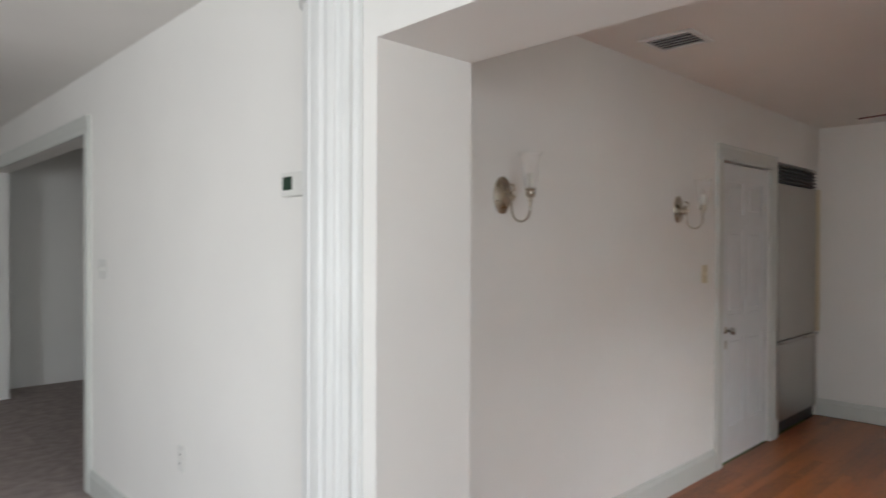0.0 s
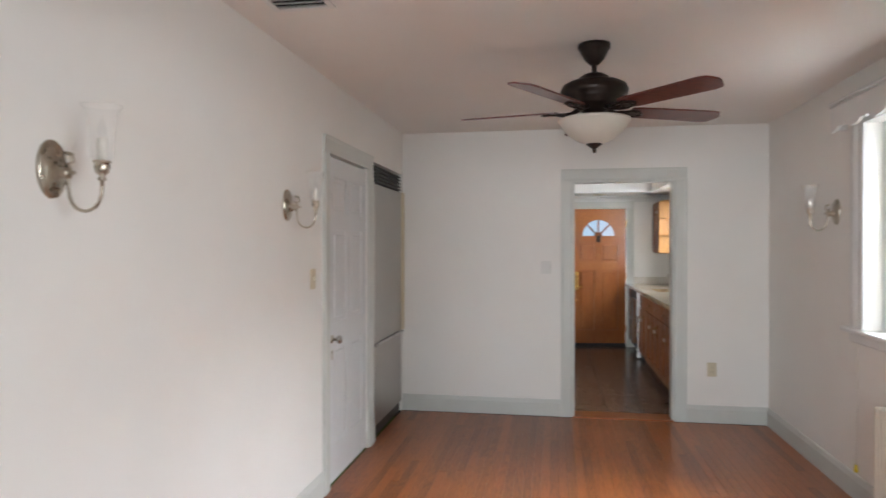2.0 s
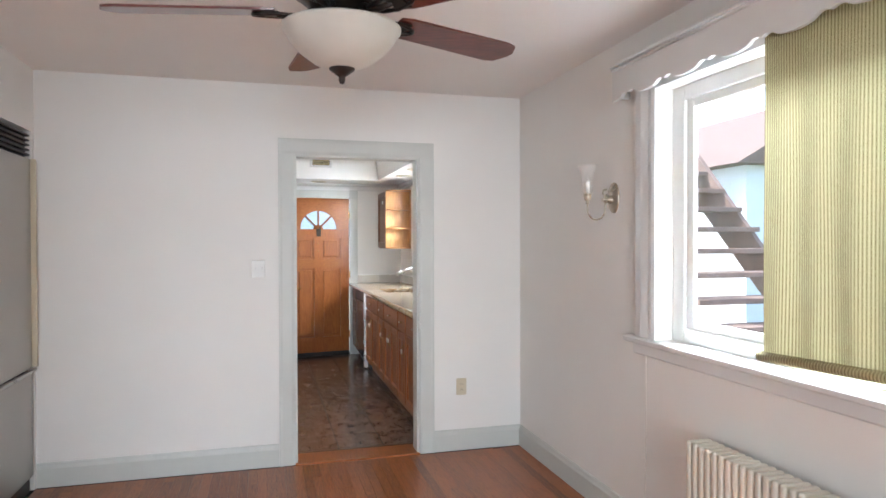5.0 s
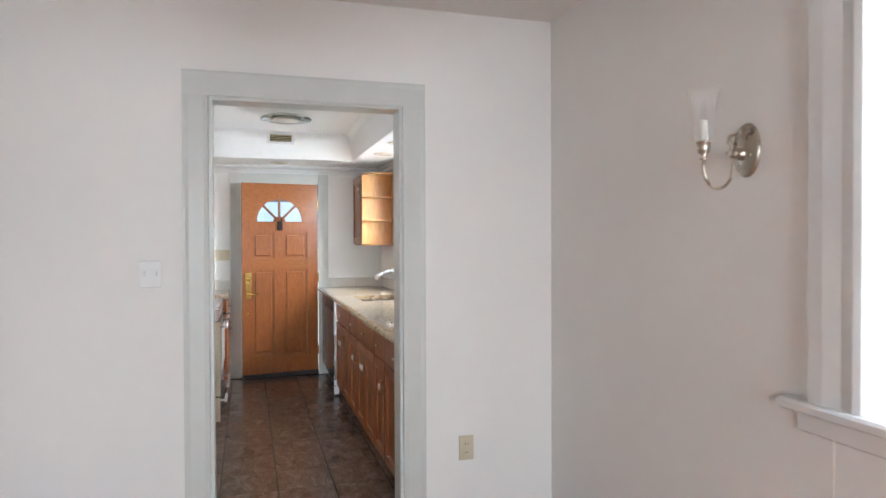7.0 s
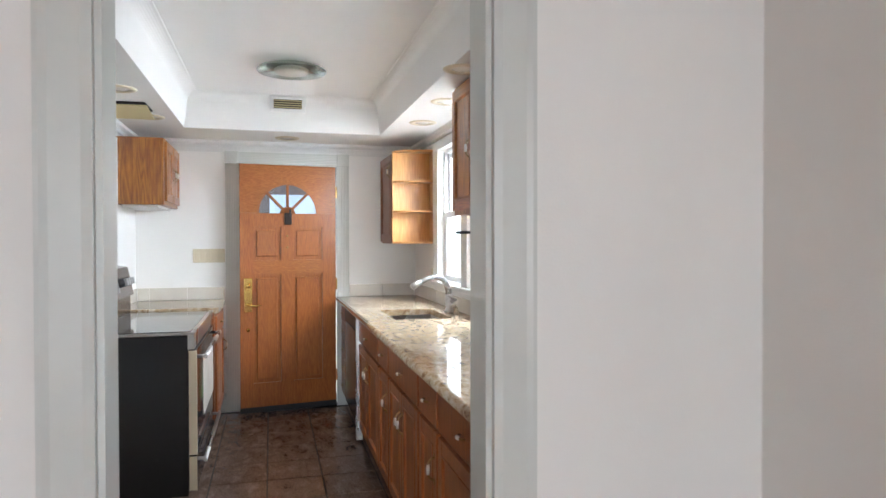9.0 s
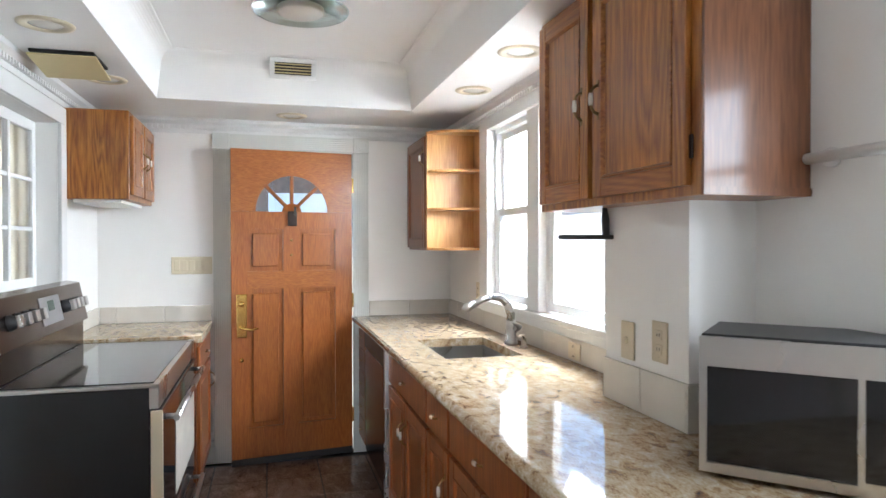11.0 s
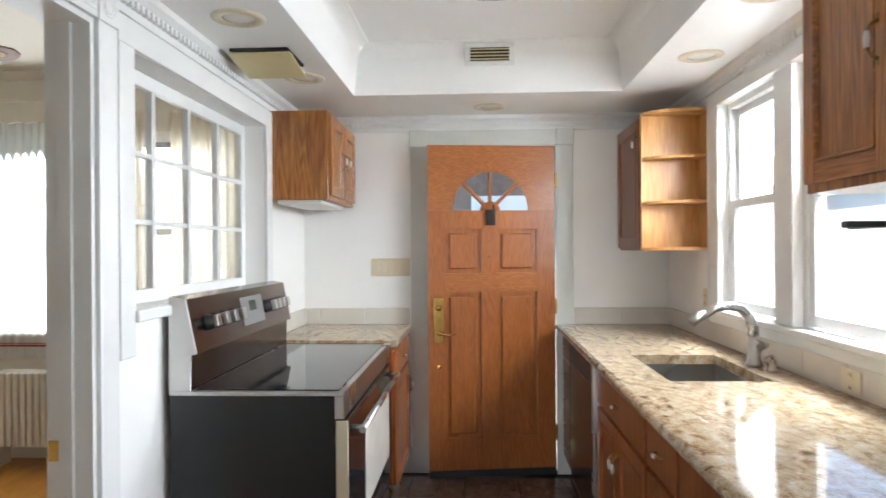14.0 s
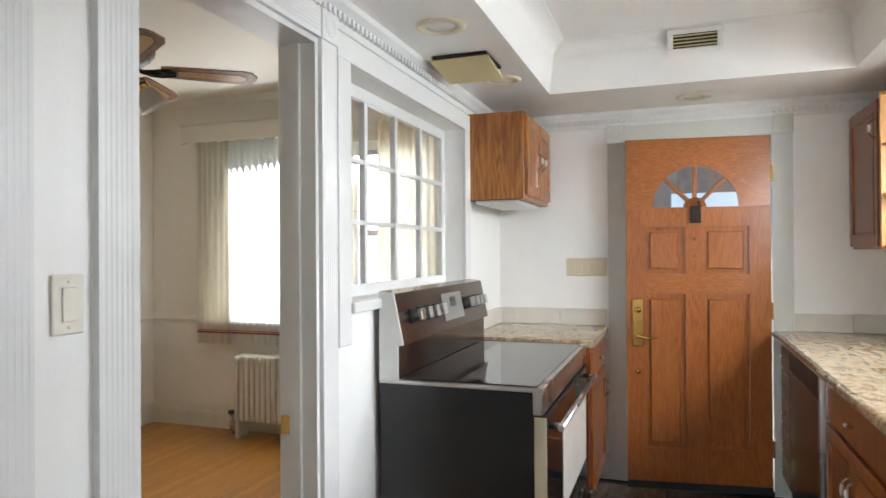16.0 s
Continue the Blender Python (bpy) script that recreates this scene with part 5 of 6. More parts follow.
# wall cabinets
def wall_cabinet(lo, hi, facing, widths, label, end_panel=False):
    """Oak wall cabinet with framed doors on the side that looks to facing * y."""
    yf = hi[1] if facing > 0 else lo[1]
    top = thing("wall_cabinet", ((lo[0] + hi[0]) / 2, (lo[1] + hi[1]) / 2, lo[2]), label, "cabinet", "kitchen wall cabinets")
    l2, h2 = list(lo), list(hi)
    if facing > 0:
        h2[1] -= 0.02
    else:
        l2[1] += 0.02
    part("body", box(fresh(), l2, h2, 0.002, 1), OAK, top)
    u = (-facing, 0, 0)
    xs = hi[0] if facing > 0 else lo[0]
    e = 0.02
    for i, dw in enumerate(widths):
        o = (xs - facing * (e + i * (widths[0] + 0.03)), yf - facing * 0.02, lo[2] + 0.025)
        cab_door(top, o, u, (0, 0, 1), dw, hi[2] - lo[2] - 0.05, 1 if i == 0 else -1, low=True)
    for xx in (lo[0] + 0.035, hi[0] - 0.035):
        for zz in (lo[2] + 0.12, hi[2] - 0.12):
            part("hinge", box(fresh(), (xx - 0.008, min(yf - facing * 0.02, yf - facing * 0.012), zz - 0.03), (xx + 0.008, max(yf - facing * 0.02, yf - facing * 0.012), zz + 0.03), 0.003), BRONZE, top)
    if end_panel:
        part("end_panel", panel_leaf(fresh(), hi[1] - lo[1] - 0.02, hi[2] - lo[2], 0.012, [(0.02, 0.02, hi[1] - lo[1] - 0.02, hi[2] - lo[2])], 0.004, 0), OAKE, top, "glossy darker oak end panel", m=frame_of((lo[0], hi[1] - 0.02, lo[2]), (0, -1, 0), (0, 0, 1)))
    return top


wall_cabinet((8.475, KY0 - 0.028, 1.59), (9.42, -0.985, KZ - 0.002), 1, (0.385, 0.475), "oak wall cabinet with panelled doors over the pier", True)
wall_cabinet((11.02, 0.715, 1.715), (KX1 - 0.003, KY1 - 0.003, 2.2), -1, (0.323, 0.323), "oak wall cabinet with two doors beyond the range")
part("under_light", box(fresh(), (11.05, 0.78, 1.695), (11.65, 1.02, 1.7145), 0.003), WPLAST, thing("under_cabinet_lamp", (11.35, 0.9, 1.7), "slim white lamp under the far wall cabinet", "lamp"))

# far wall cabinet with rounded open shelves at its end
ws = thing("wall_cabinet", (11.35, -1.1, 1.425), "oak wall cabinet with open rounded end shelves", "cabinet", "kitchen wall cabinets")
part("body", box(fresh(), (11.16, KY0 + 0.002, 1.425), (KX1 - 0.003, -0.985, 2.17)), OAKD, ws)
cab_door(ws, (11.715, -0.985, 1.44), (-1, 0, 0), (0, 0, 1), 0.53, 0.715, 1, OAKD)
part("shelf_side", box(fresh(), (11.13, KY0 + 0.014, 1.425), (11.159, -0.968, 2.175)), PINE, ws, "pale golden shelf back board")
part("wall_panel", box(fresh(), (10.98, KY0 + 0.002, 1.425), (11.13, KY0 + 0.014, 2.175)), PINE, ws)
for z in (1.425, 1.675, 1.915, 2.158):
    out = [(11.13, KY0 + 0.0145), (10.985, KY0 + 0.0145)] + [(11.13 - 0.145 * math.cos(a), KY0 + 0.015 + 0.30 * math.sin(a)) for a in [math.pi / 2 * i / 12 for i in range(13)]]
    part("shelf", sweep(fresh(), out, (0, 0, z), (0, 0, z + 0.016), (1, 0, 0), (0, 1, 0)), PINE, ws)

# switches and bracket on the pier
PYF = KY0 + 0.1855
wall_plate("light_switch", "ivory toggle switch plate on the boxed pier", (8.965, PYF, 1.165), (-1, 0, 0))
wall_plate("wall_outlet", "ivory outlet plate with switch on the boxed pier", (8.79, PYF, 1.185), (-1, 0, 0), outlet=True)
wall_plate("wall_outlet", "cream outlet set in the splash tiles", (9.69, KY0 + 0.0125, 1.005), (-1, 0, 0), 0.11, 0.075, outlet=True)
wall_plate("wall_outlet", "small cream outlet beside the kitchen window", (11.06, KY0 + 0.0005, 1.165), (-1, 0, 0), 0.07, 0.115, outlet=True)
bk = thing("towel_bracket", (9.08, PYF, 1.5), "black folding towel bracket fixed below the cabinet", "bracket")
part("arm", box(fresh(), (9.055, PYF + 0.001, 1.485), (9.085, PYF + 0.19, 1.50), 0.004), BLACKM, bk)
part("rail", box(fresh(), (9.075, PYF + 0.02, 1.487), (9.33, PYF + 0.04, 1.497), 0.003), BLACKM, bk)
part("hanger", tube(fresh(), [(9.075, PYF + 0.02, 1.49), (9.08, PYF + 0.02, 1.55), (9.085, PYF + 0.02, 1.603)], [0.012, 0.014, 0.006], 8), BLACKM, bk)
rod = thing("curtain_rod", (8.4, KY0, 1.66), "white rounded rod end at the wall", "rod")
part("rod", tube(fresh(), [(8.445, KY0 + 0.005, 1.68), (7.75, KY0 + 0.005, 1.68)], 0.014, 12), WHITE, rod)
part("rod_socket", lathe(fresh(), [(0, 0), (0.024, 0), (0.024, 0.012), (0.016, 0.032), (0, 0.033)], 16, pose(8.40, KY0 - 0.0295, 1.68, -90)), WHITE, rod)

# microwave on the near counter
mw = thing("microwave", (8.2, -1.0, CTZ), "stainless steel microwave oven with black glass door", "microwave")
M = frame_of((8.39, -0.943, CTZ + 0.012), (-0.72, -0.69, 0), (0, 0, 1))
part("case", box(fresh(), (0.0, 0.0, -0.255), (0.38, 0.304, 0.0), 0.004), BLACKM, mw, m=M)
part("door_frame", panel_leaf(fresh(), 0.38, 0.300, 0.022, [(0.015, 0.022, 0.30, 0.235)], 0.006, 0), STEEL, mw, m=M)
part("door_glass", box(fresh(), (0.016, 0.023, 0.0165), (0.299, 0.234, 0.0195), 0.002), BGLASS, mw, m=M)
part("control_panel", box(fresh(), (0.312, 0.03, 0.021), (0.37, 0.235, 0.0245), 0.002), BGLASS, mw, m=M)
for fx in (0.04, 0.34):
    for fz in (-0.22, -0.04):
        part("foot", box(fresh(), (fx - 0.012, -0.0115, fz - 0.012), (fx + 0.012, 0.0, fz + 0.012), 0.003), BLACKM, mw, m=M)

# range
RX0, RX1, RYF, RZ = 9.80, 10.985, 0.405, 0.942
rg = thing("kitchen_range", (10.4, 0.72, 0), "freestanding electric range, black side, steel backguard", "oven")
part("side_panel", box(fresh(), (RX0, RYF + 0.035, 0.02), (RX0 + 0.012, 1.035, RZ - 0.018)), BLACK, rg, "black enamelled side panel")
part("body", box(fresh(), (RX0 + 0.0125, RYF + 0.04, 0.02), (RX1, 1.035, RZ - 0.018)), BLACKM, rg)
part("cooktop_frame", box(fresh(), (RX0 - 0.004, RYF - 0.002, RZ - 0.018), (RX1, 1.037, RZ - 0.003), 0.003), STEEL, rg, "steel cooktop rim")
part("cooktop_glass", box(fresh(), (RX0 + 0.018, RYF + 0.022, RZ - 0.004), (RX1 - 0.018, 0.95, RZ + 0.001), 0.001), BGLASS, rg, "black ceramic glass cooktop")
part("front_rail", box(fresh(), (RX0 + 0.002, RYF + 0.0, RZ - 0.10), (RX1, RYF + 0.04, RZ - 0.0185), 0.004), STEEL, rg)
od = part("oven_door", box(fresh(), (RX0 + 0.004, RYF - 0.012, 0.25), (RX1 - 0.004, RYF + 0.034, RZ - 0.105), 0.006), BGLASS, rg, "dark glass oven door")
part("door_edge", box(fresh(), (RX0 - 0.002, RYF - 0.014, 0.25), (RX0 + 0.0035, RYF + 0.03, RZ - 0.105), 0.002), IVORY, od, "pale steel door edge")
# cream colour stands in for the reflection on the oven glass
part("oven_window", box(fresh(), (RX0 + 0.36, RYF - 0.0145, 0.38), (RX1 - 0.12, RYF - 0.0125, 0.73), 0.001), SPLASH, od, "oven window, coloured pale for a reflection")
hb = part("door_handle", tube(fresh(), [(RX0 + 0.06, RYF - 0.055, 0.79), (RX1 - 0.06, RYF - 0.055, 0.79)], 0.013, 14), STEEL, od)
for xx in (RX0 + 0.09, RX1 - 0.09):
    part("handle_post", tube(fresh(), [(xx, RYF - 0.055, 0.79), (xx, RYF - 0.01, 0.79)], 0.011, 10), STEEL, hb)
dr = part("warming_drawer", box(fresh(), (RX0 + 0.004, RYF - 0.010, 0.05), (RX1 - 0.004, RYF + 0.034, 0.24), 0.006), BGLASS, rg)
part("drawer_edge", box(fresh(), (RX0 - 0.002, RYF - 0.012, 0.05), (RX0 + 0.0035, RYF + 0.03, 0.24), 0.002), IVORY, dr)
hb = part("drawer_handle", tube(fresh(), [(RX0 + 0.06, RYF - 0.05, 0.20), (RX1 - 0.06, RYF - 0.05, 0.20)], 0.012, 14), STEEL, dr)
for xx in (RX0 + 0.09, RX1 - 0.09):
    part("handle_post", tube(fresh(), [(xx, RYF - 0.05, 0.2), (xx, RYF - 0.01, 0.2)], 0.01, 10), STEEL, hb)
prof = [(0.958, RZ - 0.002), (0.958, RZ + 0.125), (0.935, RZ + 0.13), (0.975, RZ + 0.325), (1.035, RZ + 0.335), (1.037, RZ - 0.002)]
part("backguard", sweep(fresh(), prof, (RX0 + 0.004, 0, 0), (RX1, 0, 0), (0, 1, 0), (0, 0, 1)), DSTEEL, rg, "slanted steel control backguard")
part("backguard_end", sweep(fresh(), prof, (RX0 - 0.004, 0, 0), (RX0 + 0.0035, 0, 0), (0, 1, 0), (0, 0, 1)), WHITE, rg, "pale grey end cap")
BG = frame_of((RX0 + 0.004, 0.935, RZ + 0.13), (1, 0, 0), (0, 0.04, 0.195))
for i, fx in enumerate((0.14, 0.23, 0.32, 0.41, 0.84, 0.91, 0.98, 1.05)):
    k = part("knob", lathe(fresh(), [(0.031, 0), (0.031, 0.012), (0.026, 0.016), (0.024, 0.034), (0, 0.036)], 20, Matrix.Translation((fx, 0.10, 0))), BLACKM, rg, m=BG)
    part("knob_cap", box(fresh(), (fx - 0.021, 0.10 - 0.024, 0.03), (fx + 0.021, 0.10 + 0.024, 0.05), 0.004), STEEL, k, "bright steel knob face", m=BG)
part("control_fascia", box(fresh(), (0.50, 0.04, 0.0), (0.78, 0.165, 0.004), 0.002), FASCIA, rg, m=BG)
part("display", box(fresh(), (0.60, 0.10, 0.004), (0.68, 0.145, 0.006), 0.001), LED, rg, "dark clock display", m=BG)
for fx in (RX0 + 0.06, RX1 - 0.06):
    for fy in (RYF + 0.09, 0.98):
        part("foot", lathe(fresh(), [(0, 0), (0.018, 0), (0.018, 0.02), (0, 0.02)], 10, Matrix.Translation((fx, fy, 0))), BLACKM, rg)

# base unit and slab beyond the range
base_unit(11.02, KX1 - 0.02, 0.375, 1, 0.66, "oak base cabinet with one drawer beyond the range", -1)
c2 = thing("countertop", (11.38, 0.7, CTZ - 0.04), "short polished brown granite countertop beyond the range", "countertop")
part("slab", box(fresh(), (11.006, 0.362, CTZ - 0.042), (KX1 - 0.003, KY1 - 0.003, CTZ), 0.006, 3), GRANITE, c2)
wall_plate("light_switch", "wide ivory plate with five rocker switches", (KX1 - 0.0005, 0.49, 1.325), (0, -1, 0), 0.255, 0.115, 5, rocker=True)
wall_plate("light_switch", "pale ivory rocker switch plate beside the breakfast doorway", (8.445, KY1 - 0.0005, 1.33), (1, 0, 0), 0.07, 0.115, rocker=True, material=IVORYP)

# glazed opening to the breakfast room
iw = thing("window_3", (10.3, KY1, IZ0), "white multi-pane interior window behind the range", "window", kind="structure")
yw = KY1 + 0.115
bm = fresh()
for lo, hi in (((IX0 + 0.001, yw - 0.015, IZ0), (IX0 + 0.05, yw + 0.012, IZ1 - 0.001)), ((IX1 - 0.05, yw - 0.015, IZ0), (IX1 - 0.001, yw + 0.012, IZ1 - 0.001)), ((IX0 + 0.05, yw - 0.015, IZ1 - 0.055), (IX1 - 0.05, yw + 0.012, IZ1 - 0.001)), ((IX0 + 0.05, yw - 0.015, IZ0), (IX1 - 0.05, yw + 0.012, IZ0 + 0.05))):
    box(bm, lo, hi, 0.004)
part("window_frame", bm, WHITE, iw)
nc, nr = 4, 3
W3, H3 = IX1 - IX0 - 0.1, IZ1 - IZ0 - 0.105
for i in range(1, nc):
    xx = IX0 + 0.05 + W3 * i / nc
    part("muntin", box(fresh(), (xx - 0.015, yw - 0.016, IZ0 + 0.05), (xx + 0.015, yw + 0.014, IZ1 - 0.055), 0.003), WHITE, iw)
for j in range(1, nr):
    zz = IZ0 + 0.05 + H3 * j / nr
    part("muntin", box(fresh(), (IX0 + 0.05, yw - 0.012, zz - 0.010), (IX1 - 0.05, yw + 0.009, zz + 0.010), 0.003), WHITE, iw)
p = part("pane", box(fresh(), (IX0 + 0.05, yw - 0.002, IZ0 + 0.05), (IX1 - 0.05, yw + 0.002, IZ1 - 0.055)), GLASS, iw)
p.visible_shadow = False
part("casing_board", box(fresh(), (DX1 + 0.104, KY1 - 0.022, 1.10), (IX0, KY1 - 0.0005, IZ1), 0.005), WHITE, iw)
part("head_board", box(fresh(), (DX1 + 0.104, KY1 - 0.02, IZ1), (IX1 + 0.09, KY1 - 0.0005, IZ1 + 0.09), 0.003), WHITE, iw)
part("casing_board", box(fresh(), (IX1, KY1 - 0.02, IZ0), (IX1 + 0.09, KY1 - 0.0005, IZ1), 0.003), WHITE, iw)
part("window_sill", box(fresh(), (IX0 - 0.012, KY1 - 0.036, IZ0 - 0.04), (IX1 - 0.002, KY1 + 0.10, IZ0 - 0.001), 0.006), WHITE, iw)

# ceiling fittings of the kitchen
lamp = thing("ceiling_lamp", (10.12, -0.145, 2.56), "flat round glass ceiling lamp, unlit", "ceiling lamp")
LT = Matrix.Translation((10.12, -0.145, 2.56))
part("rim", lathe(fresh(), [(0.10, -0.003), (0.20, -0.035), (0.215, -0.045), (0.21, -0.053), (0.10, -0.058)], 40), glass("green_tinted_glass", 0.15, (0.80, 0.90, 0.86)), lamp, "greenish glass disc", m=LT)
part("centre", lathe(fresh(), [(0.0, -0.001), (0.10, -0.002), (0.105, -0.05), (0.095, -0.062), (0, -0.066)], 32), OPAL, lamp, m=LT)
CV = frame_of((11.062, -0.145, 2.497), (0, 1, 0), (0.5, 0, -0.87))
cv = thing("cove_vent", (11.062, -0.145, 2.497), "soiled white louvred register on the tray's cove", "air vent")
part("backing", box(fresh(), (-0.105, -0.036, 0.001), (0.105, 0.036, 0.004)), GAPSHADE, cv, m=CV)
for lo, hi in (((-0.135, -0.062, 0), (0.135, -0.036, 0.010)), ((-0.135, 0.036, 0), (0.135, 0.062, 0.010)), ((-0.135, -0.036, 0), (-0.105, 0.036, 0.010)), ((0.105, -0.036, 0), (0.135, 0.036, 0.010))):
    part("frame", box(fresh(), lo, hi, 0.003, 1), WHITE, cv, m=CV)
for i in range(4):
    part("slat", box(fresh(), (-0.105, -0.0305 + i * 0.0175, 0.004), (0.105, -0.0245 + i * 0.0175, 0.010)), BEIGEP, cv, m=CV)
part("damper_lever", box(fresh(), (-0.02, 0.036, 0.010), (0.02, 0.046, 0.018), 0.002), WPLAST, cv, m=CV)


def downlight(x, y, z):
    top = thing("downlight", (x, y, z), "cream recessed ceiling downlight, unlit", "ceiling lamp", "kitchen downlights")
    T = Matrix.Translation((x, y, z))
    part("trim_ring", lathe(fresh(), [(0.060, 0.0), (0.060, -0.006), (0.085, -0.008), (0.098, -0.004), (0.099, 0.0)], 32), IVORY, top, m=T)
    part("bulb_face", lathe(fresh(), [(0, -0.010), (0.03, -0.009), (0.052, -0.004), (0.06, -0.001), (0.06, -0.0005), (0, -0.0005)], 28), PORC, top, m=T)
    return top


dl = downlight(9.87, 0.80, KZ - 0.0003)
for x, y in ((10.72, 0.78), (10.48, -1.07), (9.75, -1.05), (11.45, -0.15), (8.95, 0.80), (9.0, -0.93)):
    copy_thing(dl, pose(x, y, KZ - 0.0003))
ef = thing("exhaust_vent", (10.35, 0.84, KZ), "yellowed plastic exhaust fan cover hanging slightly open", "air vent")
part("housing", box(fresh(), (10.22, 0.72, KZ - 0.012), (10.48, 0.97, KZ - 0.0005)), GAPSHADE, ef)
part("cover", box(fresh(), (-0.14, -0.135, -0.008), (0.14, 0.135, 0.0), 0.004), BEIGEP, ef, m=Matrix.Translation((10.36, 0.845, KZ - 0.034)) @ pose(0, 0, 0, 0, 7, 0))

# back door, standing ajar
bd = thing("door_2", (11.69, -0.566, 0.05), "varnished fir back door standing slightly ajar, fan light", "door", kind="structure")
DM = frame_of((11.583, 0.235, 0.052), (0.142, -0.99, 0), (0, 0, 1))
DW_, DH, DT, FB, FR, FCX = 0.808, 2.04, 0.045, 1.63, 0.252, 0.395
DM = DM @ Matrix.Translation((0, 0, -DT))
pans = [(0.105, 0.2, 0.335, 1.115), (0.435, 0.2, 0.69, 1.115), (0.105, 1.235, 0.335, 1.515), (0.435, 1.235, 0.69, 1.515)]
part("door_leaf", panel_leaf(fresh(), DW_, FB, DT, pans, 0.018, 0.03), FIR, bd, m=DM)
arc = [(FCX + FR * math.cos(math.pi - math.pi * i / 32), FB + 0.001 + FR * math.sin(math.pi * i / 32)) for i in range(33)]
part("door_head", sweep(fresh(), [(0, FB + 0.001)] + arc + [(DW_, FB + 0.001), (DW_, DH), (0, DH)], (0, 0, 0), (0, 0, DT), (1, 0, 0), (0, 1, 0)), FIRH, bd, m=DM)
part("lock_rail", box(fresh(), (0.106, 1.118, DT - 0.002), (0.689, 1.232, DT + 0.0012)), FIRH, bd, m=DM)
gp = part("pane", sweep(fresh(), arc, (0, 0, DT / 2 - 0.003), (0, 0, DT / 2 + 0.003), (1, 0, 0), (0, 1, 0)), GLASS, bd, m=DM)
gp.visible_shadow = False
for a in (45, 90, 135):
    c, s = math.cos(math.radians(a)), math.sin(math.radians(a))
    bm = box(fresh(), (0.05, -0.011, 0.004), (FR + 0.004, 0.011, DT - 0.004), 0.003)
    part("muntin", bm, FIR, bd, m=DM @ Matrix.Translation((FCX, FB, 0)) @ pose(0, 0, 0, 0, 0, a))
part("muntin_hub", lathe(fresh(), [(0, 0.004), (0.062, 0.004), (0.062, DT - 0.003), (0, DT - 0.003)], 24, Matrix.Translation((FCX, FB + 0.002, 0)) @ Matrix.Diagonal((1, 0.9, 1, 1))), FIR, bd, m=DM)
part("bead", sweep(fresh(), [(p[0], p[1]) for p in arc] + [(FCX + (FR - 0.012) * math.cos(math.pi * i / 32), FB + 0.001 + (FR - 0.012) * math.sin(math.pi * i / 32)) for i in range(33)], (0, 0, DT - 0.006), (0, 0, DT + 0.003), (1, 0, 0), (0, 1, 0)), FIRH, bd, m=DM)
pk = part("peephole_box", box(fresh(), (FCX - 0.03, 1.535, DT), (FCX + 0.03, 1.635, DT + 0.018), 0.004), BRONZE, bd, "small black box with a clip", m=DM)
part("clip", box(fresh(), (FCX + 0.008, 1.60, DT + 0.018), (FCX + 0.024, 1.665, DT + 0.026), 0.003), BLACKM, pk, m=DM)
for z in (1.34, 1.44):
    part("stud", lathe(fresh(), [(0, 0.004), (0.007, 0.003), (0.009, 0)], 12, Matrix.Translation((FCX - 0.005, z, DT))), ABRASS, bd, m=DM)
ep = part("escutcheon", box(fresh(), (0.030, 0.80, DT), (0.098, 1.085, DT + 0.012), 0.028, 3), BRASS, bd, "polished brass lock plate", m=DM)
part("thumb_turn", lathe(fresh(), [(0, 0.02), (0.012, 0.018), (0.018, 0.004), (0.02, 0)], 16, Matrix.Translation((0.063, 1.02, DT + 0.011))), BRASS, ep, m=DM)
part("lever_handle", tube(fresh(), [(0.063, 0.865, DT + 0.006), (0.063, 0.865, DT + 0.05), (0.08, 0.862, DT + 0.055), (0.12, 0.853, DT + 0.055), (0.15, 0.863, DT + 0.055), (0.165, 0.858, DT + 0.055)], [0.016, 0.011, 0.009, 0.008, 0.006, 0.005], 10), BRASS, ep, m=DM)
part("deadbolt", lathe(fresh(), [(0, 0.012), (0.012, 0.011), (0.017, 0)], 16, Matrix.Translation((0.062, 0.65, DT))), BRASS, bd, m=DM)
for z in (0.22, 1.02, 1.82):
    part("hinge", box(fresh(), (DW_ + 0.001, z - 0.05, DT - 0.02), (DW_ + 0.012, z + 0.05, DT + 0.006), 0.003), BRASS, bd, "brass butt hinge", m=DM)
# carried down to the floor to shut out daylight
part("weather_strip", box(fresh(), (0.0, -0.047, 0.004), (DW_, -0.001, DT - 0.004), 0.003), BLACKM, bd, m=DM)

# ---- breakfast room things ----
ceiling_fan((9.98, 2.52, BZ), 0.19, 0.66, 21.0, BRONZE, wood("fan_blade_oak", (0.22, 0.10, 0.04), (0.42, 0.22, 0.10), "x", 0.35), "bronze ceiling fan with oak blades and tulip lamps", bowl=False)
cr = fresh()
for p0, p1, d in (((BX1, 2.40), (BX1, BWY0 - 0.1), (-1, 0, 0)), ((BX1, BWY1 + 0.1), (BX1, BY1), (-1, 0, 0)), ((7.7, BY1), (BX1, BY1), (0, -1, 0))):
    sweep(cr, [(0, 0), (0.0, 0.01), (0.015, 0.02), (0.03, 0.012), (0.05, 0.008), (0.05, 0)], (*p0, 0.87), (*p1, 0.87), (0, 0, 1), d)
solid("chair_rail", cr, CREAM, "cream painted chair rail around the breakfast room", "trim")
cr = fresh()
for p0, p1, d in (((BX1, KY1 + 0.13), (BX1, BY1), (-1, 0, 0)), ((7.7, BY1), (BX1, BY1), (0, -1, 0))):
    sweep(cr, [(0, 0), (0, 0.012), (0.03, 0.03), (0.05, 0.045), (0.05, 0)], (*p0, BZ - 0.05), (*p1, BZ - 0.05), (0, 0, 1), d)
solid("cornice_breakfast", cr, CREAM, "cream painted cornice in the breakfast room", "trim")

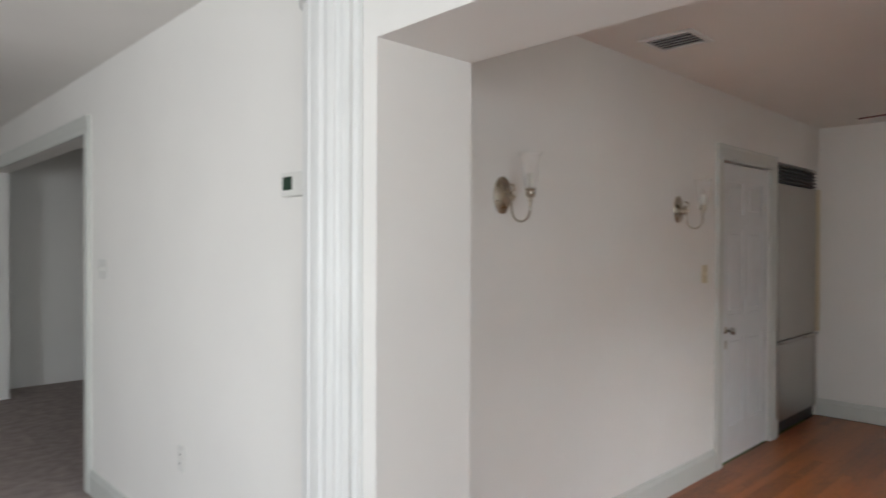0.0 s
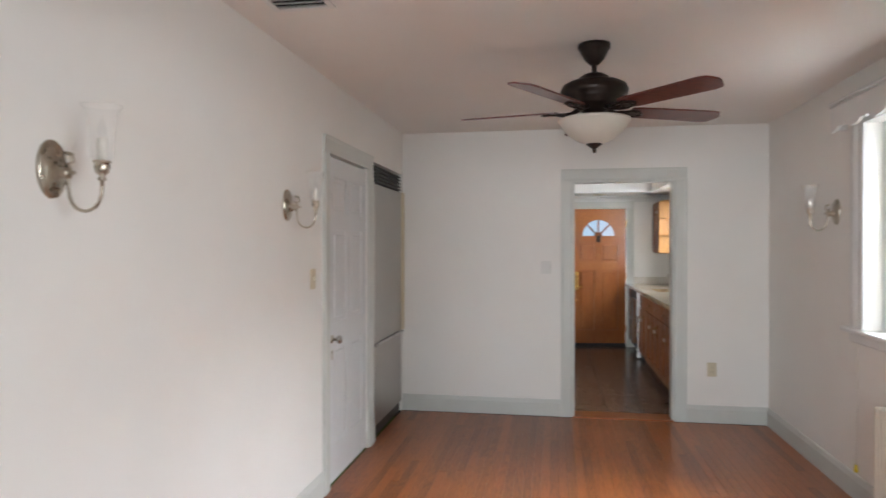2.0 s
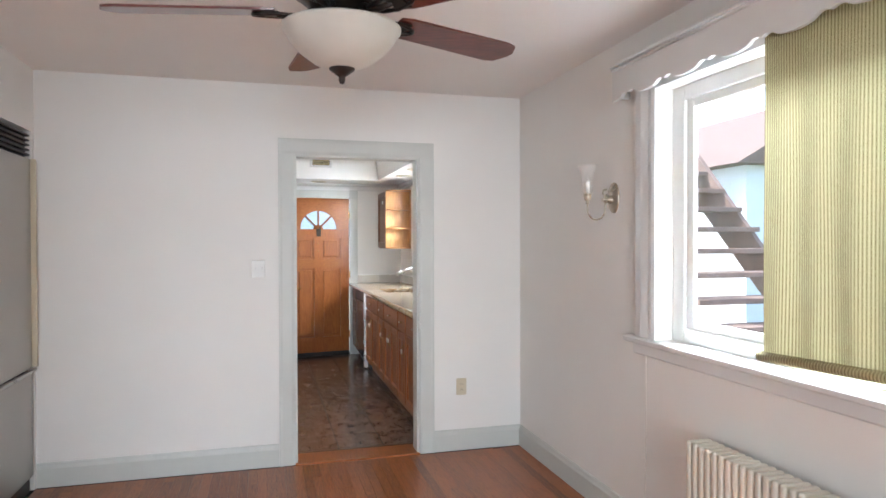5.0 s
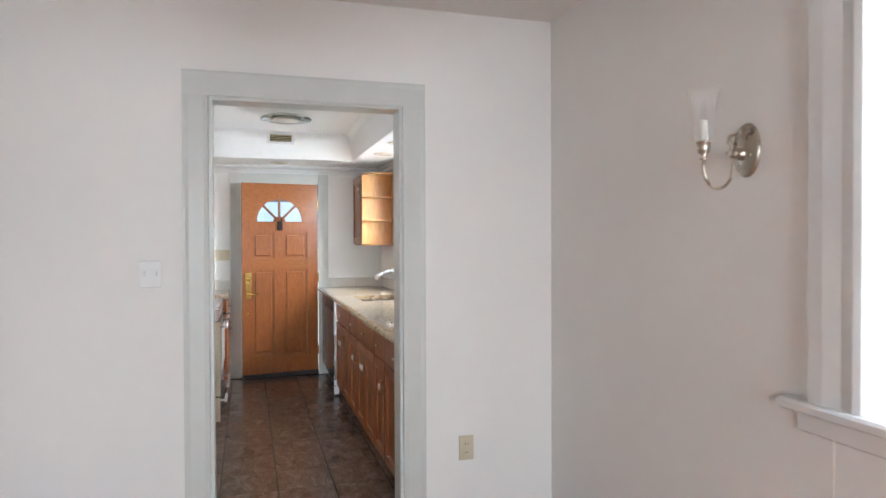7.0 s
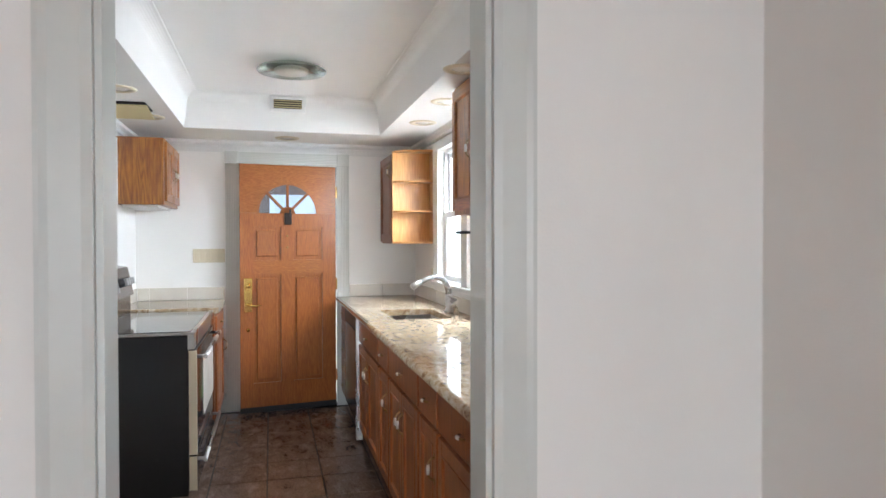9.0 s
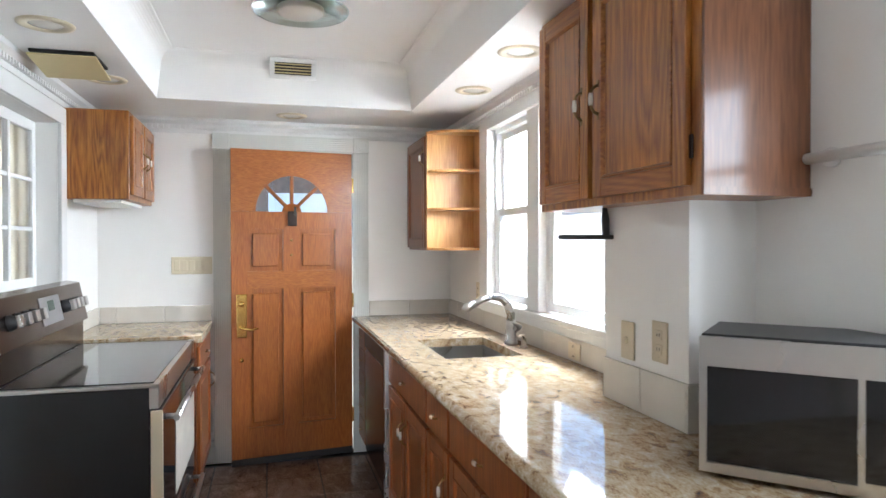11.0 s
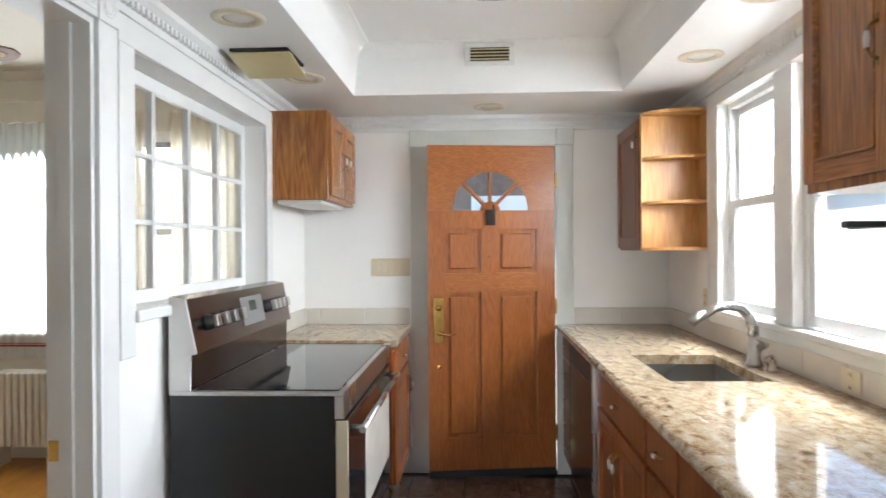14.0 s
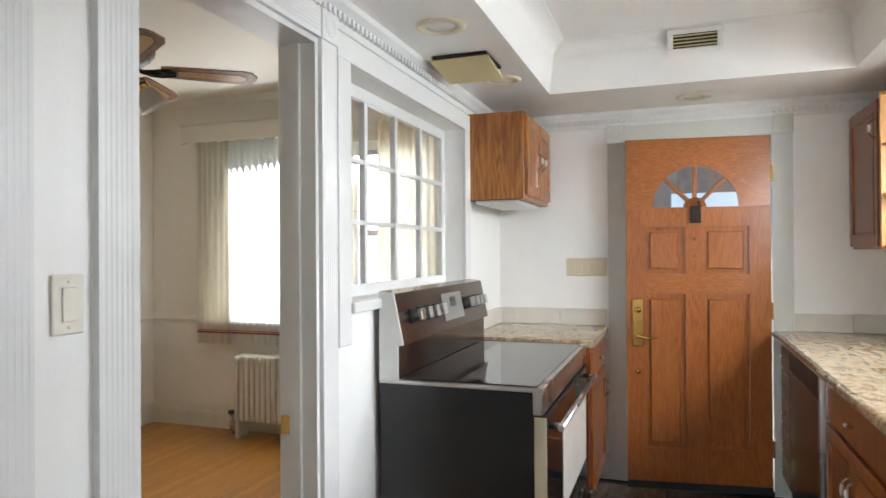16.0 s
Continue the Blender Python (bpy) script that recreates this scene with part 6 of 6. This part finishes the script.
for wname, wy0, wy1 in (("window_4", BWY0, BWY1), ("window_6", 1.60, 2.28)):
    bw = thing(wname, (BX1, (wy0 + wy1) / 2, BWZ0), "white painted sash window behind cream curtains", "window", kind="structure")
    for y0, y1 in ((wy0, wy0 + 0.05), (wy1 - 0.05, wy1)):
        part("window_frame", box(fresh(), (BX1 + 0.02, y0, BWZ0), (BX1 + 0.09, y1, BWZ1), 0.004), WHITE, bw)
    for z0, z1 in ((BWZ0, BWZ0 + 0.06), (1.55, 1.60), (BWZ1 - 0.06, BWZ1)):
        part("rail", box(fresh(), (BX1 + 0.03, wy0 + 0.05, z0), (BX1 + 0.08, wy1 - 0.05, z1), 0.004), WHITE, bw)
    p = part("pane", box(fresh(), (BX1 + 0.053, wy0 + 0.05, BWZ0 + 0.06), (BX1 + 0.057, wy1 - 0.05, BWZ1 - 0.06)), GLASS, bw)
    p.visible_shadow = False
    part("casing_board", box(fresh(), (BX1 - 0.02, wy1, BWZ0), (BX1, wy1 + 0.09, BWZ1 + 0.09), 0.004), WHITE, bw)
    part("casing_board", box(fresh(), (BX1 - 0.02, wy0 - 0.09, BWZ0), (BX1, wy0, BWZ1 + 0.09), 0.004), WHITE, bw)
    part("window_sill", box(fresh(), (BX1 - 0.06, wy0 - 0.12, BWZ0 - 0.03), (BX1 + 0.02, wy1 + 0.12, BWZ0 - 0.001), 0.005), WHITE, bw)
bv = thing("window_valance", (BX1 - 0.08, 3.12, 2.3), "cream wooden valance with scalloped edge over curtains", "valance")
pts = [(2.48, 2.46), (3.76, 2.46)] + [(3.76 - 1.28 * i / 90, 2.315 + 0.014 * abs(math.sin(i * math.pi / 9))) for i in range(91)]
part("front_board", sweep(fresh(), pts, (BX1 - 0.13, 0, 0), (BX1 - 0.115, 0, 0), (0, 1, 0), (0, 0, 1)), IRONW, bv)
part("top_board", box(fresh(), (BX1 - 0.135, 2.47, 2.461), (BX1 - 0.001, 3.77, 2.478), 0.003), IRONW, bv)


def curtain(name, label, y0, y1, z0, z1, x, material, folds, depth, band=False):
    top = thing(name, (x, (y0 + y1) / 2, z0), label, "curtain", "breakfast room curtains")

    def sheet(za, zb, nz, dx):
        bm = fresh()
        ny = folds * 10
        g = [[bm.verts.new((x - dx + depth * math.sin(2 * math.pi * folds * i / ny + 0.4 * math.sin(i * 0.13)) * (0.6 + 0.4 * (z1 - (za + (zb - za) * j / nz)) / (z1 - z0)), y0 + (y1 - y0) * i / ny, za + (zb - za) * j / nz)) for i in range(ny + 1)] for j in range(nz + 1)]
        for j in range(nz):
            for i in range(ny):
                bm.faces.new((g[j][i], g[j][i + 1], g[j + 1][i + 1], g[j + 1][i])).smooth = True
        return bm

    c = part("fabric", sheet(z0, z1, 14, 0.0), material, top)
    if band:
        part("stripe", sheet(z0 + 0.085, z0 + 0.098, 1, 0.004), REDBAND, c, "dark red woven stripe")
        part("stripe", sheet(z0 + 0.105, z0 + 0.111, 1, 0.004), REDBAND, c, "dark red woven stripe")
    return top


curtain("curtain", "cream curtain panel with red border stripe, drawn aside", 3.33, 3.645, 0.70, 2.40, BX1 - 0.075, CURTAIN, 6, 0.018, True)
curtain("curtain", "cream curtain panel with red border stripe, drawn aside", 2.50, 2.76, 0.70, 2.40, BX1 - 0.075, CURTAIN, 5, 0.018, True)
curtain("curtain", "cream curtain panel with red border stripe, hanging straight", 1.30, 2.02, 0.70, 2.40, BX1 - 0.075, CURTAIN, 11, 0.018, True)
curtain("curtain", "narrow cream curtain panel with red border stripe", 2.21, 2.36, 0.70, 2.40, BX1 - 0.075, CURTAIN, 3, 0.018, True)
curtain("sheer_curtain", "white sheer curtain glowing with daylight", 2.72, 3.36, 0.70, 2.40, BX1 - 0.06, SHEER, 11, 0.008, True)

br = thing("radiator", (BX1 - 0.16, 2.9, 0), "old cream painted cast-iron column radiator", "radiator")
sec = None
for i in range(13):
    y = 3.15 - i * 0.048
    if sec is None:
        bm = fresh()
        for dx in (-0.055, 0.0, 0.055):
            box(bm, (BX1 - 0.17 + dx - 0.02, y - 0.020, 0.14), (BX1 - 0.17 + dx + 0.02, y + 0.020, 0.62), 0.014, 3)
        for zz in (0.14, 0.58):
            box(bm, (BX1 - 0.245, y - 0.021, zz), (BX1 - 0.095, y + 0.021, zz + 0.06), 0.018, 3)
        sec = part("section", bm, IRONW, br)
    else:
        ob = new("section", sec.data)
        ob.parent = br
        ob.location = (0, -i * 0.048, 0)
for y in (3.15, 3.15 - 12 * 0.048):
    part("foot", box(fresh(), (BX1 - 0.235, y - 0.018, 0), (BX1 - 0.105, y + 0.018, 0.145), 0.01), IRONW, br)
vl = part("valve", lathe(fresh(), [(0, 0), (0.02, 0), (0.02, 0.05), (0.028, 0.06), (0.028, 0.09), (0.014, 0.1), (0.014, 0.13), (0.03, 0.135), (0.03, 0.155), (0, 0.16)], 16, Matrix.Translation((BX1 - 0.17, 3.235, 0.02))), NICKEL, br, "steel valve with black wheel")
part("valve_wheel", lathe(fresh(), [(0, 0.155), (0.034, 0.155), (0.036, 0.165), (0.034, 0.178), (0, 0.178)], 16, Matrix.Translation((BX1 - 0.17, 3.235, 0.02))), BLACKM, vl)

# ---- outdoors ----
solid("ground", boxes(((-400, -400, -0.6), (400, 400, -0.5))), GRASS, "grass ground around the house", "ground")
st = thing("outdoor_stair", (5.0, -3.2, -0.5), "weathered timber outside stair with open treads", "stairs")
for i in range(12):
    z = 0.2 + 0.2 * i
    x = 6.5 + 0.24 * i
    part("tread", box(fresh(), (x - 0.14, -4.0, z), (x + 0.14, -2.8, z + 0.045), 0.005), DARKW, st)
for y in (-4.02, -2.78):
    part("stringer", sweep(fresh(), [(6.1, -0.5), (6.4, -0.5), (9.5, 2.45), (9.5, 2.8), (9.3, 2.8)], (0, y, 0), (0, y + 0.05, 0), (1, 0, 0), (0, 0, 1)), DARKW, st)
for x, h in ((7.5, 2.0), (9.4, 3.6), (8.4, 2.8)):
    part("post", box(fresh(), (x - 0.05, -2.77, -0.5), (x + 0.05, -2.67, h), 0.004), DARKW, st)
part("deck", box(fresh(), (9.3, -4.1, 2.55), (11.3, -2.75, 2.66)), DARKW, st)
part("floor_boards", box(fresh(), (3.5, -4.4, -0.499), (7.5, -2.2, 0.05)), mat("red_painted_deck", (0.30, 0.12, 0.10), 0.8, var=0.2), st)

nb = thing("neighbour_house", (11.0, -5.5, -0.5), "neighbouring house with brick corner and white siding", "house")
part("wall", boxes(((10.0, -9.0, -0.5), (30.0, -5.5, 2.5))), SIDING, nb)
part("roof", sweep(fresh(), [(-9.2, 2.5), (-5.2, 2.5), (-7.2, 3.6)], (9.8, 0, 0), (30.2, 0, 0), (0, 1, 0), (0, 0, 1)), DARKW, nb)
part("mortar_bed", box(fresh(), (12.6, -5.5, -0.5), (13.6, -5.40, 2.45)), MORTAR, nb)
bm = fresh()
for j in range(38):
    for i in range(5):
        x0 = 12.6 + i * 0.22 - (0.11 if j % 2 else 0)
        a, b2 = max(12.59, x0), min(13.61, x0 + 0.208)
        if b2 > a:
            box(bm, (a, -5.41, -0.45 + j * 0.075), (b2, -5.385, -0.45 + j * 0.075 + 0.064))
tagged(part("brickwork", bm, BRICK, nb, "red brick courses"), kind="stuff")
dp = part("downpipe", tube(fresh(), [(11.9, -5.44, 2.4), (11.9, -5.44, -0.4)], 0.05, 10), SIDING, nb)
part("shutter", box(fresh(), (14.6, -5.495, 0.6), (15.2, -5.45, 2.2)), MORTAR, nb)
# stand-in added outside so the fan light's panes look dark
bh = thing("neighbour_house", (18, 4, -0.5), "dark house added past the back door to dim its panes", "house")
part("wall", boxes(((17.0, -2.2, -0.5), (24.0, 9.0, 4.4))), DARKW, bh)
part("roof", sweep(fresh(), [(-2.5, 4.4), (9.3, 4.4), (3.8, 6.8)], (16.7, 0, 0), (24.3, 0, 0), (0, 1, 0), (0, 0, 1)), DARKW, bh)
for y in (-1.0, 1.2):
    part("window", box(fresh(), (16.97, y, 0.9), (17.0 - 0.001, y + 1.0, 2.2)), SIDING, bh)


def tree(x, y, h, seed):
    rnd = random.Random(seed)
    top = thing("tree", (x, y, -0.5), "leafy green garden tree", "tree", "garden trees")
    bm = fresh()
    tube(bm, [(x, y, -0.5), (x + 0.1, y, h * 0.3), (x - 0.05, y + 0.1, h * 0.6), (x, y, h)], [0.22, 0.17, 0.1, 0.03], 10)
    tips = []
    for k in range(11):
        a, z = rnd.uniform(0, 6.28), h * rnd.uniform(0.35, 0.85)
        e = Vector((x + math.cos(a) * rnd.uniform(1, 1.9), y + math.sin(a) * rnd.uniform(1, 1.9), z + rnd.uniform(0.5, 1.4)))
        tube(bm, [(x, y, z), ((x + e.x) / 2, (y + e.y) / 2, (z + e.z) / 2 + 0.15), e], [0.06, 0.04, 0.012], 6)
        tips.append(e)
    part("trunk", bm, BARK, top)
    bm = fresh()
    for e in tips + [Vector((x, y, h))]:
        for k in range(260):
            c = e + Vector((rnd.gauss(0, 0.5), rnd.gauss(0, 0.5), rnd.gauss(0, 0.4)))
            q = Euler((rnd.uniform(0, 6.28), rnd.uniform(0, 6.28), rnd.uniform(0, 6.28))).to_matrix()
            s = rnd.uniform(0.05, 0.1)
            bm.faces.new([bm.verts.new(c + q @ Vector(v) * s) for v in ((-1, 0, 0), (0, -0.5, 0.1), (1, 0, 0), (0, 0.5, 0.1))])
    part("crown", bm, LEAF, top)


tree(10.6, -10.5, 6.5, 3)
tree(7.2, -9.0, 6.0, 4)
tree(3.8, -8.5, 6.0, 5)

# ---- pieces of the floors, last ----
rnd = random.Random(11)


def boards(floor, x0, x1, y0, y1, pitch, length, material, thick=0.018):
    """Strip flooring along x: every board an object on one of a few shared meshes."""
    n = int(round((y1 - y0) / pitch))
    pitch = (y1 - y0) / n
    cache = {}
    for r in range(n):
        x = x0 - rnd.uniform(0, length)
        while x < x1:
            L = round(rnd.choice((0.7, 0.85, 1.0)) * length, 3)
            a, b2 = max(x, x0), min(x + L, x1)
            if b2 - a > 0.03:
                key = round(b2 - a, 3)
                if key not in cache:
                    bm = box(fresh(), (0, 0.0006, -thick + 0.001), (key - 0.0012, pitch - 0.0006, 0.0))
                    me = bpy.data.meshes.new("floor_board")
                    bm.to_mesh(me)
                    bm.free()
                    me.materials.append(material)
                    cache[key] = me
                ob = new("floor_board", cache[key])
                ob.parent = floor
                ob.location = (a, y0 + r * pitch, rnd.uniform(-0.0004, 0.0))
            x += L


boards(FLOOR_D, LX, 7.368, DY0, DY1, 0.057, 1.7, FLOORW)
boards(FLOOR_B, 7.7, 11.95, KY1 + 0.001, BY1, 0.057, 1.9, FLOORB, 0.012)
tile_me = {}
ts = 0.33
x = 11.31 + ts
while x > 7.5:
    for k in range(-5, 4):
        a0, a1 = max(7.601, x - ts), min(KX1 - 0.001, x)
        b0, b1 = max(KY0 - 0.1, 0.015 + k * ts), min(KY1 - 0.001, 0.015 + (k + 1) * ts)
        if a1 - a0 > 0.02 and b1 - b0 > 0.02:
            key = (round(a1 - a0, 3), round(b1 - b0, 3))
            if key not in tile_me:
                bm = box(fresh(), (0.0035, 0.0035, -0.0115), (key[0] - 0.0035, key[1] - 0.0035, 0.0), 0.0015, 1)
                me = bpy.data.meshes.new("tile")
                bm.to_mesh(me)
                bm.free()
                me.materials.append(TILE)
                tile_me[key] = me
            ob = new("tile", tile_me[key])
            ob.parent = FLOOR_K
            ob.location = (a0, b0, rnd.uniform(-0.0006, 0.0))
    x -= ts
